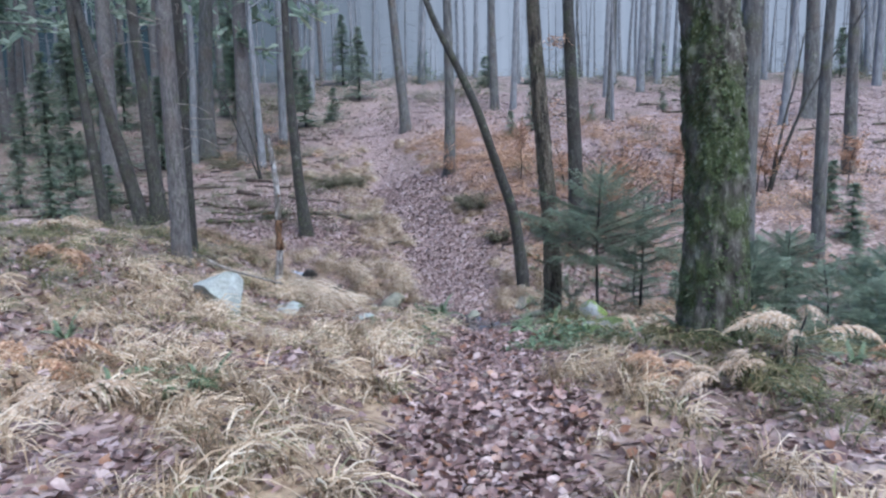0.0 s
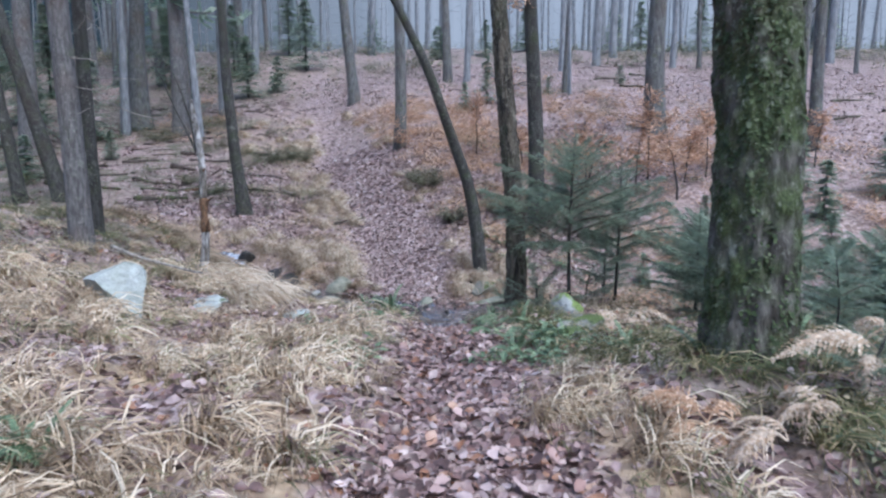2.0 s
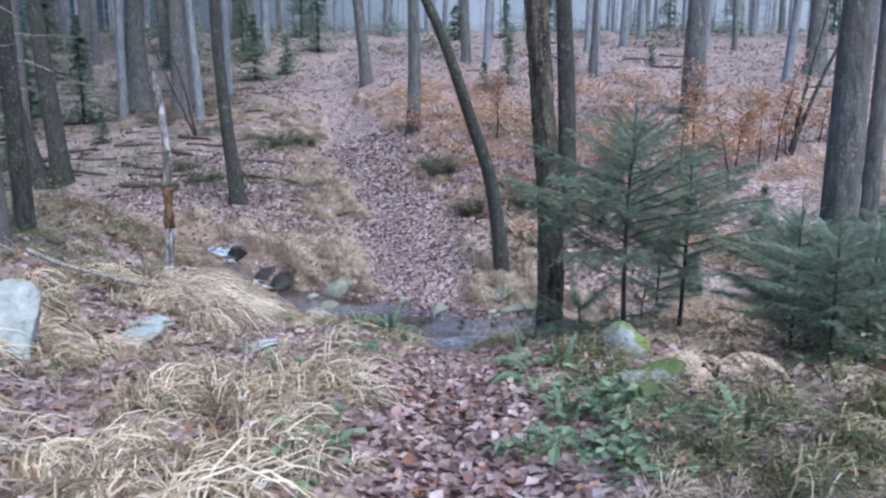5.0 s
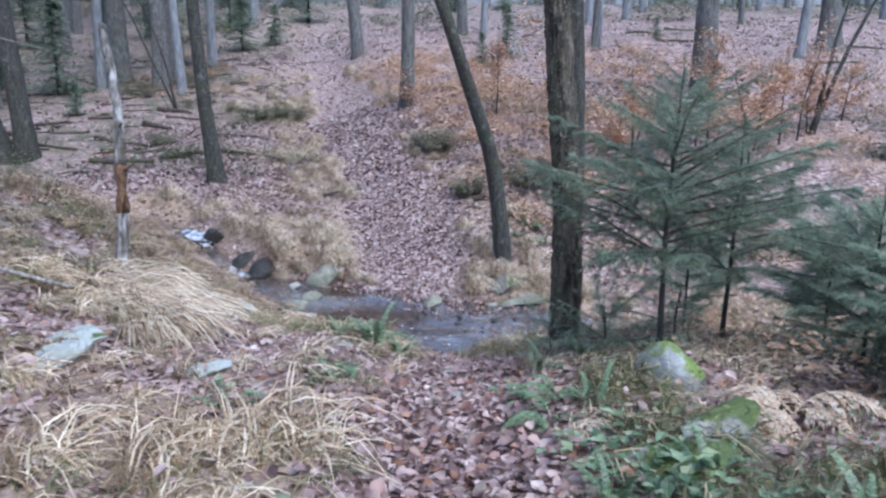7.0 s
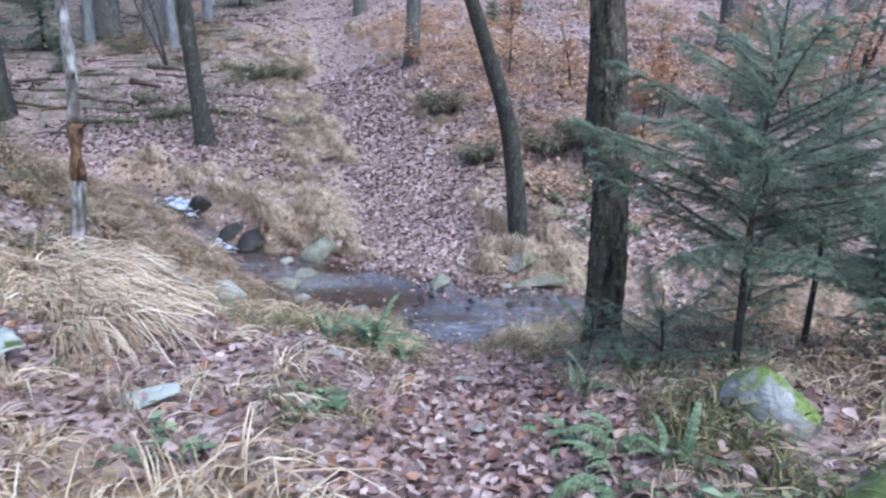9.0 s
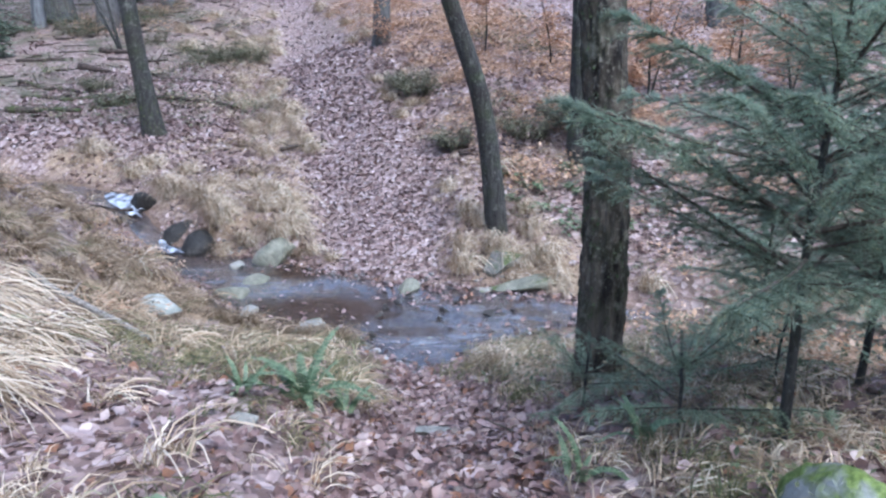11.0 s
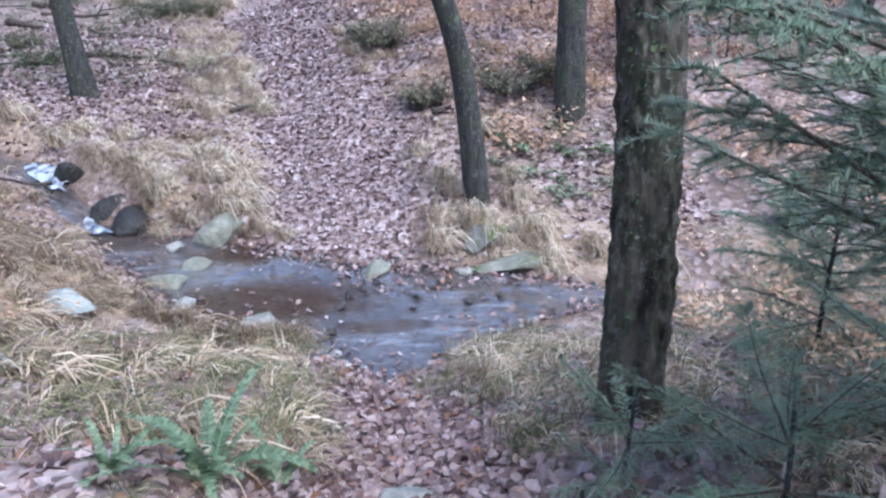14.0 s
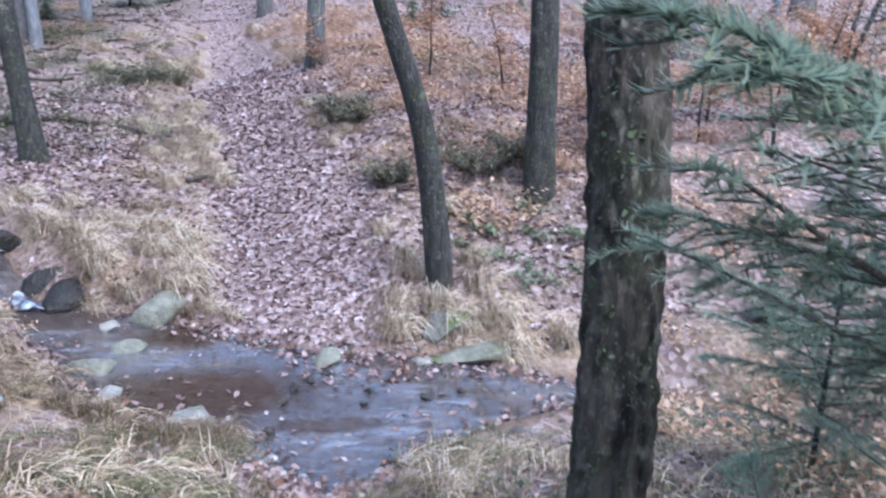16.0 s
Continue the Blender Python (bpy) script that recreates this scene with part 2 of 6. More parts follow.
LITTER = pieces("fallen_leaves", [(0.0, (0.07, 0.04, 0.032)), (0.3, (0.19, 0.115, 0.1)), (0.6, (0.31, 0.21, 0.195)), (0.8, (0.42, 0.315, 0.295)), (0.9, (0.52, 0.42, 0.4)), (0.94, (0.32, 0.17, 0.1)), (1.0, (0.25, 0.12, 0.065))], 0.34, 0.1)
DARK_LITTER = pieces("dark_fallen_leaves", [(0.0, (0.05, 0.028, 0.022)), (0.4, (0.14, 0.08, 0.066)), (0.8, (0.26, 0.165, 0.15)), (1.0, (0.4, 0.3, 0.28))], 0.45, 0.1)
DRY_LITTER = pieces("dry_fallen_leaves", [(0.0, (0.1, 0.06, 0.052)), (0.3, (0.23, 0.15, 0.135)), (0.6, (0.37, 0.27, 0.255)), (0.85, (0.5, 0.41, 0.4)), (1.0, (0.6, 0.52, 0.5))], 0.38, 0.1)
COPPER = pieces("copper_leaves", [(0.0, (0.36, 0.2, 0.11)), (0.5, (0.58, 0.36, 0.225)), (1.0, (0.74, 0.55, 0.41))], 0.6, 0.35)
BRACKEN = pieces("dead_bracken", [(0.0, (0.28, 0.16, 0.09)), (0.5, (0.56, 0.36, 0.22)), (1.0, (0.72, 0.55, 0.41))], 0.75, 0.25)
PALE_FERN = pieces("bleached_fern", [(0.0, (0.5, 0.36, 0.24)), (0.5, (0.66, 0.53, 0.4)), (1.0, (0.76, 0.67, 0.56))], 0.75, 0.25)
NEEDLES = pieces("spruce_needles", [(0.0, (0.14, 0.2, 0.145)), (0.45, (0.29, 0.375, 0.285)), (0.85, (0.41, 0.49, 0.38)), (1.0, (0.48, 0.5, 0.3))], 0.45, 0.5, 5.0)
FRESH_NEEDLES = pieces("fresh_needles", [(0.0, (0.22, 0.3, 0.21)), (0.5, (0.4, 0.5, 0.36)), (1.0, (0.58, 0.63, 0.45))], 0.45, 0.5, 5.0)
FERN_GREEN = pieces("green_fern", [(0.0, (0.09, 0.14, 0.07)), (0.6, (0.19, 0.27, 0.15)), (0.9, (0.29, 0.37, 0.22)), (1.0, (0.36, 0.37, 0.19))], 0.4, 0.25, 8.0)
MOSS = pieces("moss", [(0.0, (0.06, 0.1, 0.015)), (0.6, (0.12, 0.17, 0.03)), (1.0, (0.2, 0.23, 0.06))], 0.9)
UNDER = pieces("bilberry_leaves", [(0.0, (0.05, 0.065, 0.03)), (0.5, (0.11, 0.13, 0.065)), (0.85, (0.19, 0.2, 0.1)), (1.0, (0.45, 0.34, 0.22))], 0.6, 0.15)
HEATH = pieces("heather_leaves", [(0.0, (0.09, 0.095, 0.06)), (0.5, (0.19, 0.195, 0.125)), (0.85, (0.29, 0.28, 0.19)), (1.0, (0.42, 0.34, 0.25))], 0.7, 0.2)
TWIG = bark("brown_twig", (0.07, 0.055, 0.042), (0.18, 0.145, 0.115), (0.1, 0.12, 0.06), 0.6, 0.8, 40)
TRUNK_MOSS = pieces("trunk_moss", [(0.0, (0.03, 0.045, 0.018)), (0.5, (0.065, 0.095, 0.036)), (0.85, (0.1, 0.125, 0.06)), (1.0, (0.17, 0.19, 0.13))], 0.95)


def stone_material(name, dark, light, moss_amount, fresh=1.0):
    m, nt, b = nodes_of(name, 0.6)
    col = ramp(nt, noise_node(nt, 7, 10), [(0.3, dark), (0.72, light)])
    stain = ramp(nt, noise_node(nt, 2.6, 7), [(0.42, (0, 0, 0)), (0.66, (0.5, 0.5, 0.5))])
    col = mixed(nt, stain, col, tuple(a * c for a, c in zip(dark, (0.85, 0.85, 0.65))))
    specks = ramp(nt, noise_node(nt, 70, 3), [(0.62, (0, 0, 0)), (0.7, (0.6, 0.6, 0.6))])
    col = mixed(nt, specks, col, tuple(0.5 * c for c in dark))
    geo = nt.nodes.new("ShaderNodeNewGeometry")
    sep = nt.nodes.new("ShaderNodeSeparateXYZ")
    nt.links.new(geo.outputs["Normal"], sep.inputs[0])
    k = maths(nt, "ADD", maths(nt, "MULTIPLY", sep.outputs[2], 0.35), noise_node(nt, 4.5, 6))
    mask = ramp(nt, k, [(1.02 - 0.35 * moss_amount, (0, 0, 0)), (1.1 - 0.35 * moss_amount, (1, 1, 1))])
    moss = ramp(nt, noise_node(nt, 50, 4), [(0.3, tuple(fresh * c for c in (0.045, 0.07, 0.015))), (0.7, tuple(fresh * c for c in (0.12, 0.155, 0.04)))])
    nt.links.new(mixed(nt, mask, col, moss), b.inputs["Base Color"])
    bumped(nt, b, noise_node(nt, 20, 12), 0.9, 0.03)
    return m


STONE = stone_material("pale_stone", (0.2, 0.19, 0.165), (0.5, 0.485, 0.44), 0.3)
STONE_MOSSY = stone_material("mossy_stone", (0.16, 0.16, 0.145), (0.38, 0.38, 0.36), 0.95)
STONE_GREEN = stone_material("greenish_stone", (0.13, 0.13, 0.1), (0.33, 0.33, 0.26), 0.35)
WHITE_STONE = stone_material("whitish_stone", (0.25, 0.27, 0.25), (0.5, 0.53, 0.51), 0.12)
MOSS_CAPPED = stone_material("moss_capped_stone", (0.2, 0.21, 0.2), (0.44, 0.45, 0.44), 1.15, 2.0)
STONE_DARK = stone_material("wet_dark_stone", (0.016, 0.014, 0.012), (0.085, 0.075, 0.068), 0.25)


# Near-black stone colour that stands in for shade in the undercut hollow.
SHADE_ROCK = stone_material("hollow_shade_rock", (0.008, 0.007, 0.006), (0.035, 0.032, 0.028), 0.15)


def ground_material():
    """Leaf mould with straw, moss and gravel where the sheet's masks say so."""
    m, nt, b = nodes_of("forest_floor", 0.75)
    at = nt.nodes.new("ShaderNodeAttribute")
    at.attribute_name = "cover"
    sep = nt.nodes.new("ShaderNodeSeparateColor")
    nt.links.new(at.outputs["Color"], sep.inputs[0])
    tc = nt.nodes.new("ShaderNodeTexCoord")
    vo = nt.nodes.new("ShaderNodeTexVoronoi")
    vo.inputs["Scale"].default_value = 13
    nt.links.new(tc.outputs["Object"], vo.inputs["Vector"])
    cell = nt.nodes.new("ShaderNodeSeparateColor")
    nt.links.new(vo.outputs["Color"], cell.inputs[0])
    leaves = ramp(nt, cell.outputs[0], [(0.0, (0.1, 0.06, 0.05)), (0.4, (0.24, 0.165, 0.15)), (0.8, (0.42, 0.325, 0.315)), (1.0, (0.52, 0.42, 0.41))])
    leaves = mixed(nt, ramp(nt, noise_node(nt, 0.7, 6), [(0.35, (0, 0, 0)), (0.7, (0.55, 0.55, 0.55))]), leaves, (0.22, 0.16, 0.125))
    straw = ramp(nt, noise_node(nt, 9, 8), [(0.3, (0.2, 0.13, 0.08)), (0.7, (0.52, 0.4, 0.26))])
    green = ramp(nt, noise_node(nt, 14, 8), [(0.3, (0.035, 0.04, 0.02)), (0.7, (0.13, 0.125, 0.065))])
    gravel = ramp(nt, noise_node(nt, 20, 8), [(0.3, (0.05, 0.03, 0.02)), (0.7, (0.22, 0.14, 0.085))])
    col = mixed(nt, sep.outputs[0], leaves, straw)
    ragged = ramp(nt, noise_node(nt, 1.6, 8), [(0.38, (0.12, 0.12, 0.12)), (0.6, (1, 1, 1))])
    col = mixed(nt, mixed(nt, sep.outputs[1], (0.0, 0.0, 0.0), ragged), col, green)
    col = mixed(nt, sep.outputs[2], col, gravel)
    nt.links.new(col, b.inputs["Base Color"])
    bumped(nt, b, maths(nt, "ADD", vo.outputs["Distance"], noise_node(nt, 22, 8)), 0.8, 0.03)
    return m


def water_material():
    m, nt, b = nodes_of("stream_water", 0.04)
    b.inputs["IOR"].default_value = 1.6
    b.inputs["Coat IOR"].default_value, b.inputs["Coat Roughness"].default_value = 1.7, 0.1
    at = nt.nodes.new("ShaderNodeAttribute")
    at.attribute_name = "flow"
    flow = maths(nt, "ADD", at.outputs["Fac"], maths(nt, "MULTIPLY_ADD", noise_node(nt, 5, 5), 0.7, -0.35))
    quick = ramp(nt, flow, [(0.12, (0, 0, 0)), (0.85, (1, 1, 1))])
    nt.links.new(maths(nt, "MULTIPLY_ADD", quick, 0.92, 0.08), b.inputs["Coat Weight"])
    nt.links.new(maths(nt, "MULTIPLY_ADD", quick, 0.35, 0.15), b.inputs["Specular IOR Level"])
    b.inputs["Transmission Weight"].default_value = 0.4
    # The riffles' lilac-grey holds reflected sky, painted over the brown water colour.
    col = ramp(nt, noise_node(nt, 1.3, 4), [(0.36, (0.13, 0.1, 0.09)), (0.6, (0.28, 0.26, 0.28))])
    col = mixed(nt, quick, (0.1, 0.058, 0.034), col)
    # Blue-white streaks: churned water and sky sheen, both put into the colour.
    foam_sheen = ramp(nt, noise_node(nt, 3.4, 7, (0.45, 2.0, 1)), [(0.49, (0, 0, 0)), (0.64, (0.65, 0.65, 0.65))])
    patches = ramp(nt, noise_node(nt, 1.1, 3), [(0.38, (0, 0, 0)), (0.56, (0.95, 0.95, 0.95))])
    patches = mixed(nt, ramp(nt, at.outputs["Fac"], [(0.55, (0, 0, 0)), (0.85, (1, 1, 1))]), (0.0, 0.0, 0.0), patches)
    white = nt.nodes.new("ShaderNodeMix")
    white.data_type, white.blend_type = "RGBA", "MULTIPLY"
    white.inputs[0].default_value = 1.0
    nt.links.new(foam_sheen, white.inputs[6])
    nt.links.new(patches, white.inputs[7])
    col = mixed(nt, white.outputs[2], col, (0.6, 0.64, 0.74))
    nt.links.new(col, b.inputs["Base Color"])
    bumped(nt, b, maths(nt, "MULTIPLY_ADD", noise_node(nt, 22, 4, (1, 1.8, 1)), 0.35, noise_node(nt, 6, 4, (1, 2.2, 1))), 1.0, 0.2)
    return m


def foam_material():
    m, nt, b = nodes_of("white_water", 0.25)
    nt.links.new(ramp(nt, noise_node(nt, 7, 8, (1.4, 0.6, 0.5)), [(0.36, (0.06, 0.07, 0.09)), (0.62, (0.58, 0.63, 0.72))]), b.inputs["Base Color"])
    bumped(nt, b, noise_node(nt, 18, 6), 0.8, 0.03)
    return m


GROUND, RIVER, FOAM = ground_material(), water_material(), foam_material()


# ---- ground, stream, backdrop ----
def build_ground():
    def axis(lo, hi, step, reach, grow):
        mid = np.arange(lo, hi + step / 2, step)
        out, d = [], step
        while (out[-1] if out else 0) < reach:
            d *= grow
            out.append((out[-1] if out else 0) + d)
        out = np.array(out)
        return np.concatenate([(lo - out)[::-1], mid, hi + out])

    xs, ys = axis(-8, 6, 0.1, 400, 1.12), axis(-15, 11, 0.1, 400, 1.11)
    gx, gy = np.meshgrid(xs, ys)
    gz = land(gx, gy)
    n, k = len(ys), len(xs)
    faces = [(i * k + j, i * k + j + 1, (i + 1) * k + j + 1, (i + 1) * k + j) for i in range(n - 1) for j in range(k - 1)]
    me = sheet(np.stack([gx, gy, gz], -1).reshape(-1, 3), faces, "ground", GROUND)
    straw, green = straw_cover(gx, gy), green_cover(gx, gy)
    wet = np.clip(1 - np.maximum(eased(gx, NEAR_EDGE) - gy, gy - eased(gx, FAR_EDGE)) / 0.25, 0, 1)
    cover = me.color_attributes.new("cover", "FLOAT_COLOR", "POINT")
    cover.data.foreach_set("color", np.stack([straw, green, wet, np.ones_like(wet)], -1).ravel())
    return tagged(new("ground", me), "forest floor with fallen leaves and straw grass", "ground", kind="structure")


def off_trail(x, y):
    """Metres from the trail's ragged edge; below nought on the trail."""
    width = lerp(y, [(-20, 0.5), (-13, 0.5), (-9, 0.5), (-6, 0.36), (-3, 0.4), (-1, 0.6), (2, 0.8), (4, 0.95), (10, 1.15), (16, 1.1), (30, 1.0)])
    return np.abs(x - lerp(y, TRAIL)) - width + 0.22 * vnoise(x, y, 0.9, 11) + 0.12 * vnoise(x, y, 0.35, 12) + 0.2 * vnoise(x, y, 2.3, 13)


def straw_cover(x, y):
    """0..1: how much straw grass grows at a place."""
    d = off_trail(x, y)
    edge = np.clip(d / 0.4, 0, 1)
    patch = np.clip(0.42 + 1.1 * vnoise(x, y, 1.3, 21) + 1.0 * vnoise(x, y, 0.55, 22), 0, 1)
    near_left = np.clip((eased(x, NEAR_EDGE) - y - 0.1) / 0.4, 0, 1) * np.clip((1.0 - x) / 1.0, 0, 1)
    near_right = np.clip((-9.6 - y) / 1.0, 0, 1) * np.clip((lerp(y, [(-14, 2.6), (-13.2, 2.2), (-12.6, 1.5), (-9, 1.3)]) - x) / 0.4, 0, 1) * np.clip(x, 0, 1)
    bank = 0.8 * np.exp(-((y - eased(x, FAR_EDGE) - 0.6) / 0.6) ** 2)
    strip = np.clip((y - 2) / 1, 0, 1) * np.exp(-((d - 0.8) / np.where(x < lerp(y, TRAIL), lerp(y, [(2, 0.9), (8, 1.2), (14, 2.6)]), 0.9)) ** 2) * np.clip((30 - y) / 5, 0.15, 1) * np.where(x < lerp(y, TRAIL), 0.55, 0.35)
    low_litter = np.exp(-(((x + 2.1) / 1.6) ** 2 + ((y + 6.35) / 0.55) ** 2)) * 0.9
    left_far = np.clip((-x - 3.9) / 1.3, 0, 1) * np.clip((y + 11.5) / 2, 0, 1) * np.clip((-1.0 - y) / 1.5, 0, 1) * 0.85
    amount = np.maximum.reduce([near_left * (1 - left_far), near_right, bank, strip])
    return np.clip(edge * patch * amount * (1 - low_litter), 0, 1)


def green_cover(x, y):
    right = np.clip((x - lerp(y, [(-14, 2.4), (-13, 1.7), (-9, 1.1), (-5, 0.9)])) / 0.5, 0, 1) * np.clip((y + 13.8) / 1.0, 0, 1) * lerp(y, [(-9, 1.25), (-6.5, 0.7), (-4, 0.4), (3, 0.3), (7, 0.0)])
    left = 1.35 * np.clip((-x - 6.8) / 3, 0, 1) * np.clip(1.3 - np.abs(y - 18) / 26, 0, 1) * np.clip((y - 6) / 5, 0, 1)
    left = np.maximum(left, 1.1 * np.clip((-x - 3.7) / 1.3, 0, 1) * np.clip((y + 12.5) / 2, 0, 1) * np.clip((4.0 - y) / 3, 0, 1) * np.clip((eased(x, NEAR_EDGE) - y - 1.5) / 1.5, 0, 1))
    mid = np.clip((y - 9) / 6, 0, 1) * np.maximum(0.6 * np.clip(vnoise(x, y, 3.0, 33), 0, 1), 0.9 * np.clip((y - 30) / 14, 0, 1) * (off_trail(x, y) > 0))
    return np.clip((0.6 + 0.8 * vnoise(x, y, 1.2, 31)) * np.maximum.reduce([right, left, mid]), 0, 0.9)


ground_sheet = build_ground()


def build_stream():
    xs = np.arange(-7.5, 6.01, 0.05)
    yn, yf = eased(xs, NEAR_EDGE) - 0.25, eased(xs, FAR_EDGE) + 0.25
    rows = 46
    v, faces = [], []
    lev = eased(xs, WATER)

    def lev_of(x):
        return eased(x, WATER) - 0.015

    for i, x in enumerate(xs):
        for j in range(rows):
            y = yn[i] + (yf[i] - yn[i]) * j / (rows - 1)
            v.append((x, y, float(lev[i]) - 0.015))
    for i in range(len(xs) - 1):
        for j in range(rows - 1):
            a = i * rows + j
            faces.append((a, a + rows, a + rows + 1, a + 1))
    v = np.array(v)
    rough = 0.45 + 0.55 * np.clip(vnoise(v[:, 0], v[:, 1], 0.9, 44) + 0.3, 0, 1)
    v[:, 2] += 1.5 * rough * (0.016 * vnoise(v[:, 0] * 1.3 + v[:, 1] * 0.6, v[:, 1], 0.17, 41) + 0.014 * vnoise(v[:, 0], v[:, 1], 0.45, 42) + 0.007 * vnoise(v[:, 0], v[:, 1], 0.09, 43))
    # still brown pools between the riffles
    calm = np.zeros(len(v))
    for px, py, rx, ry in ((-1.15, 0.5, 1.15, 0.66), (-1.6, 2.2, 0.7, 0.36), (0.15, -0.2, 0.5, 0.16), (-3.4, 2.75, 0.6, 0.35)):
        calm = np.maximum(calm, np.clip(1.6 - np.hypot((v[:, 0] - px) / rx, (v[:, 1] - py) / ry) * 1.1, 0, 1 if rx > 0.6 else 0.7))
    v[:, 2] = lev_of(v[:, 0]) + (v[:, 2] - lev_of(v[:, 0])) * (1 - 0.75 * calm)
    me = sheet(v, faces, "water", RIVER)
    flow = me.color_attributes.new("flow", "FLOAT_COLOR", "POINT")
    flow.data.foreach_set("color", np.stack([1 - calm] * 3 + [np.ones_like(calm)], -1).ravel())
    ob = new("water", me)
    ob.visible_shadow = False
    return tagged(ob, "shallow clear brown stream rippling over stones", "stream", kind="structure")


build_stream()


def build_cascade():
    """White water sliding down the little step."""
    s = Soup()
    runs = [((-5.6, 5.45), (-4.85, 4.4), 0.5), ((-5.3, 5.3), (-4.9, 4.8), 0.16), ((-4.15, 3.5), (-3.75, 3.0), 0.26)]
    for k, (top, low, wide) in enumerate(runs):
        t = np.linspace(0, 1, 14)
        x, y = top[0] + (low[0] - top[0]) * t + 0.03 * np.sin(6 * t + k), top[1] + (low[1] - top[1]) * t
        w = wide * (0.75 + 0.35 * np.sin(5 * t + 2 * k))
        v = []
        for i in range(14):
            for j in range(5):
                u = j / 2 - 1
                px, py = x[i] + 0.5 * w[i] * u, y[i] + 0.2 * w[i] * u
                v.append((px, py, max(float(eased(px, WATER)), lz(px, py)) + 0.06 - 0.04 * u * u + 0.012 * np.sin(7 * u + 3 * i)))
        s.add(v, [(i * 5 + j, i * 5 + j + 1, i * 5 + j + 6, i * 5 + j + 5) for i in range(13) for j in range(4)])
    return tagged(new("cascade", s.mesh("cascade", FOAM)), "small white cascade tumbling down the stream bank", "waterfall", kind="structure")


build_cascade()


def build_backdrop():
    m = bpy.data.materials.new("glowing_mist")
    m.use_nodes = True
    nt = m.node_tree
    nt.nodes.remove(nt.nodes["Principled BSDF"])
    # The wall glows by itself: distant mist is put in as emission colour.
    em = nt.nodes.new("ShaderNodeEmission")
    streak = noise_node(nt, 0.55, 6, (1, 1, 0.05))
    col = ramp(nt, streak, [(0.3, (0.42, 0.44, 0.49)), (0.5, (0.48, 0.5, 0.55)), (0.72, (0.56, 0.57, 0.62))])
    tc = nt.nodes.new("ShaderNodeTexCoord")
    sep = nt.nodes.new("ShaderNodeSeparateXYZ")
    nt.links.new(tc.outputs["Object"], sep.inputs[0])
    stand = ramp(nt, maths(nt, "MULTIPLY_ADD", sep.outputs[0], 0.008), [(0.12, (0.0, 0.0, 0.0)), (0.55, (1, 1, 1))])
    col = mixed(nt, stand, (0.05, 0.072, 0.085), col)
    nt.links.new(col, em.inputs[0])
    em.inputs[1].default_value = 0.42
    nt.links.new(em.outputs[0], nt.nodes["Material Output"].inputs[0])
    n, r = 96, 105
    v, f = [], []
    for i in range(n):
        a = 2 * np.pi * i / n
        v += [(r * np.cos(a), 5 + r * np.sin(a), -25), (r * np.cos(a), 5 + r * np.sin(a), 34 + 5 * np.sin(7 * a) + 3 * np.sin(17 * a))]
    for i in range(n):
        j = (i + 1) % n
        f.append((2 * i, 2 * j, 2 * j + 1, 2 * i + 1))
    return tagged(new("backdrop", sheet(v, f, "backdrop", m)), "glowing backdrop wall coloured as pale blue mist behind the wood", "backdrop", kind="structure")


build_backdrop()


# ---- trees ----
def bent_line(points, top, n):
    """A smooth line through the given offsets, going on to the top."""
    pts = np.array([(0, 0, -0.25)] + [tuple(p) for p in points] + [top], float)
    h = np.linspace(0, 1, n) ** 1.25 * (pts[-1][2] - pts[0][2]) + pts[0][2]
    line = np.stack([np.interp(h, pts[:, 2], pts[:, 0]), np.interp(h, pts[:, 2], pts[:, 1]), h], -1)
    for _ in range(3):
        line[1:-1, :2] = (line[:-2, :2] + 2 * line[1:-1, :2] + line[2:, :2]) / 4
    return line


def branch_line(rng, start, way, length, n=7, droop=0.0, wander=0.25):
    p, w = np.array(start, float), np.array(way, float) / np.linalg.norm(way)
    out = [p.copy()]
    for _ in range(n - 1):
        w = w + np.array([rng.uniform(-wander, wander), rng.uniform(-wander, wander), rng.uniform(-wander, wander) - droop])
        w /= np.linalg.norm(w)
        p = p + w * length / (n - 1)
        out.append(p.copy())
    return np.array(out)


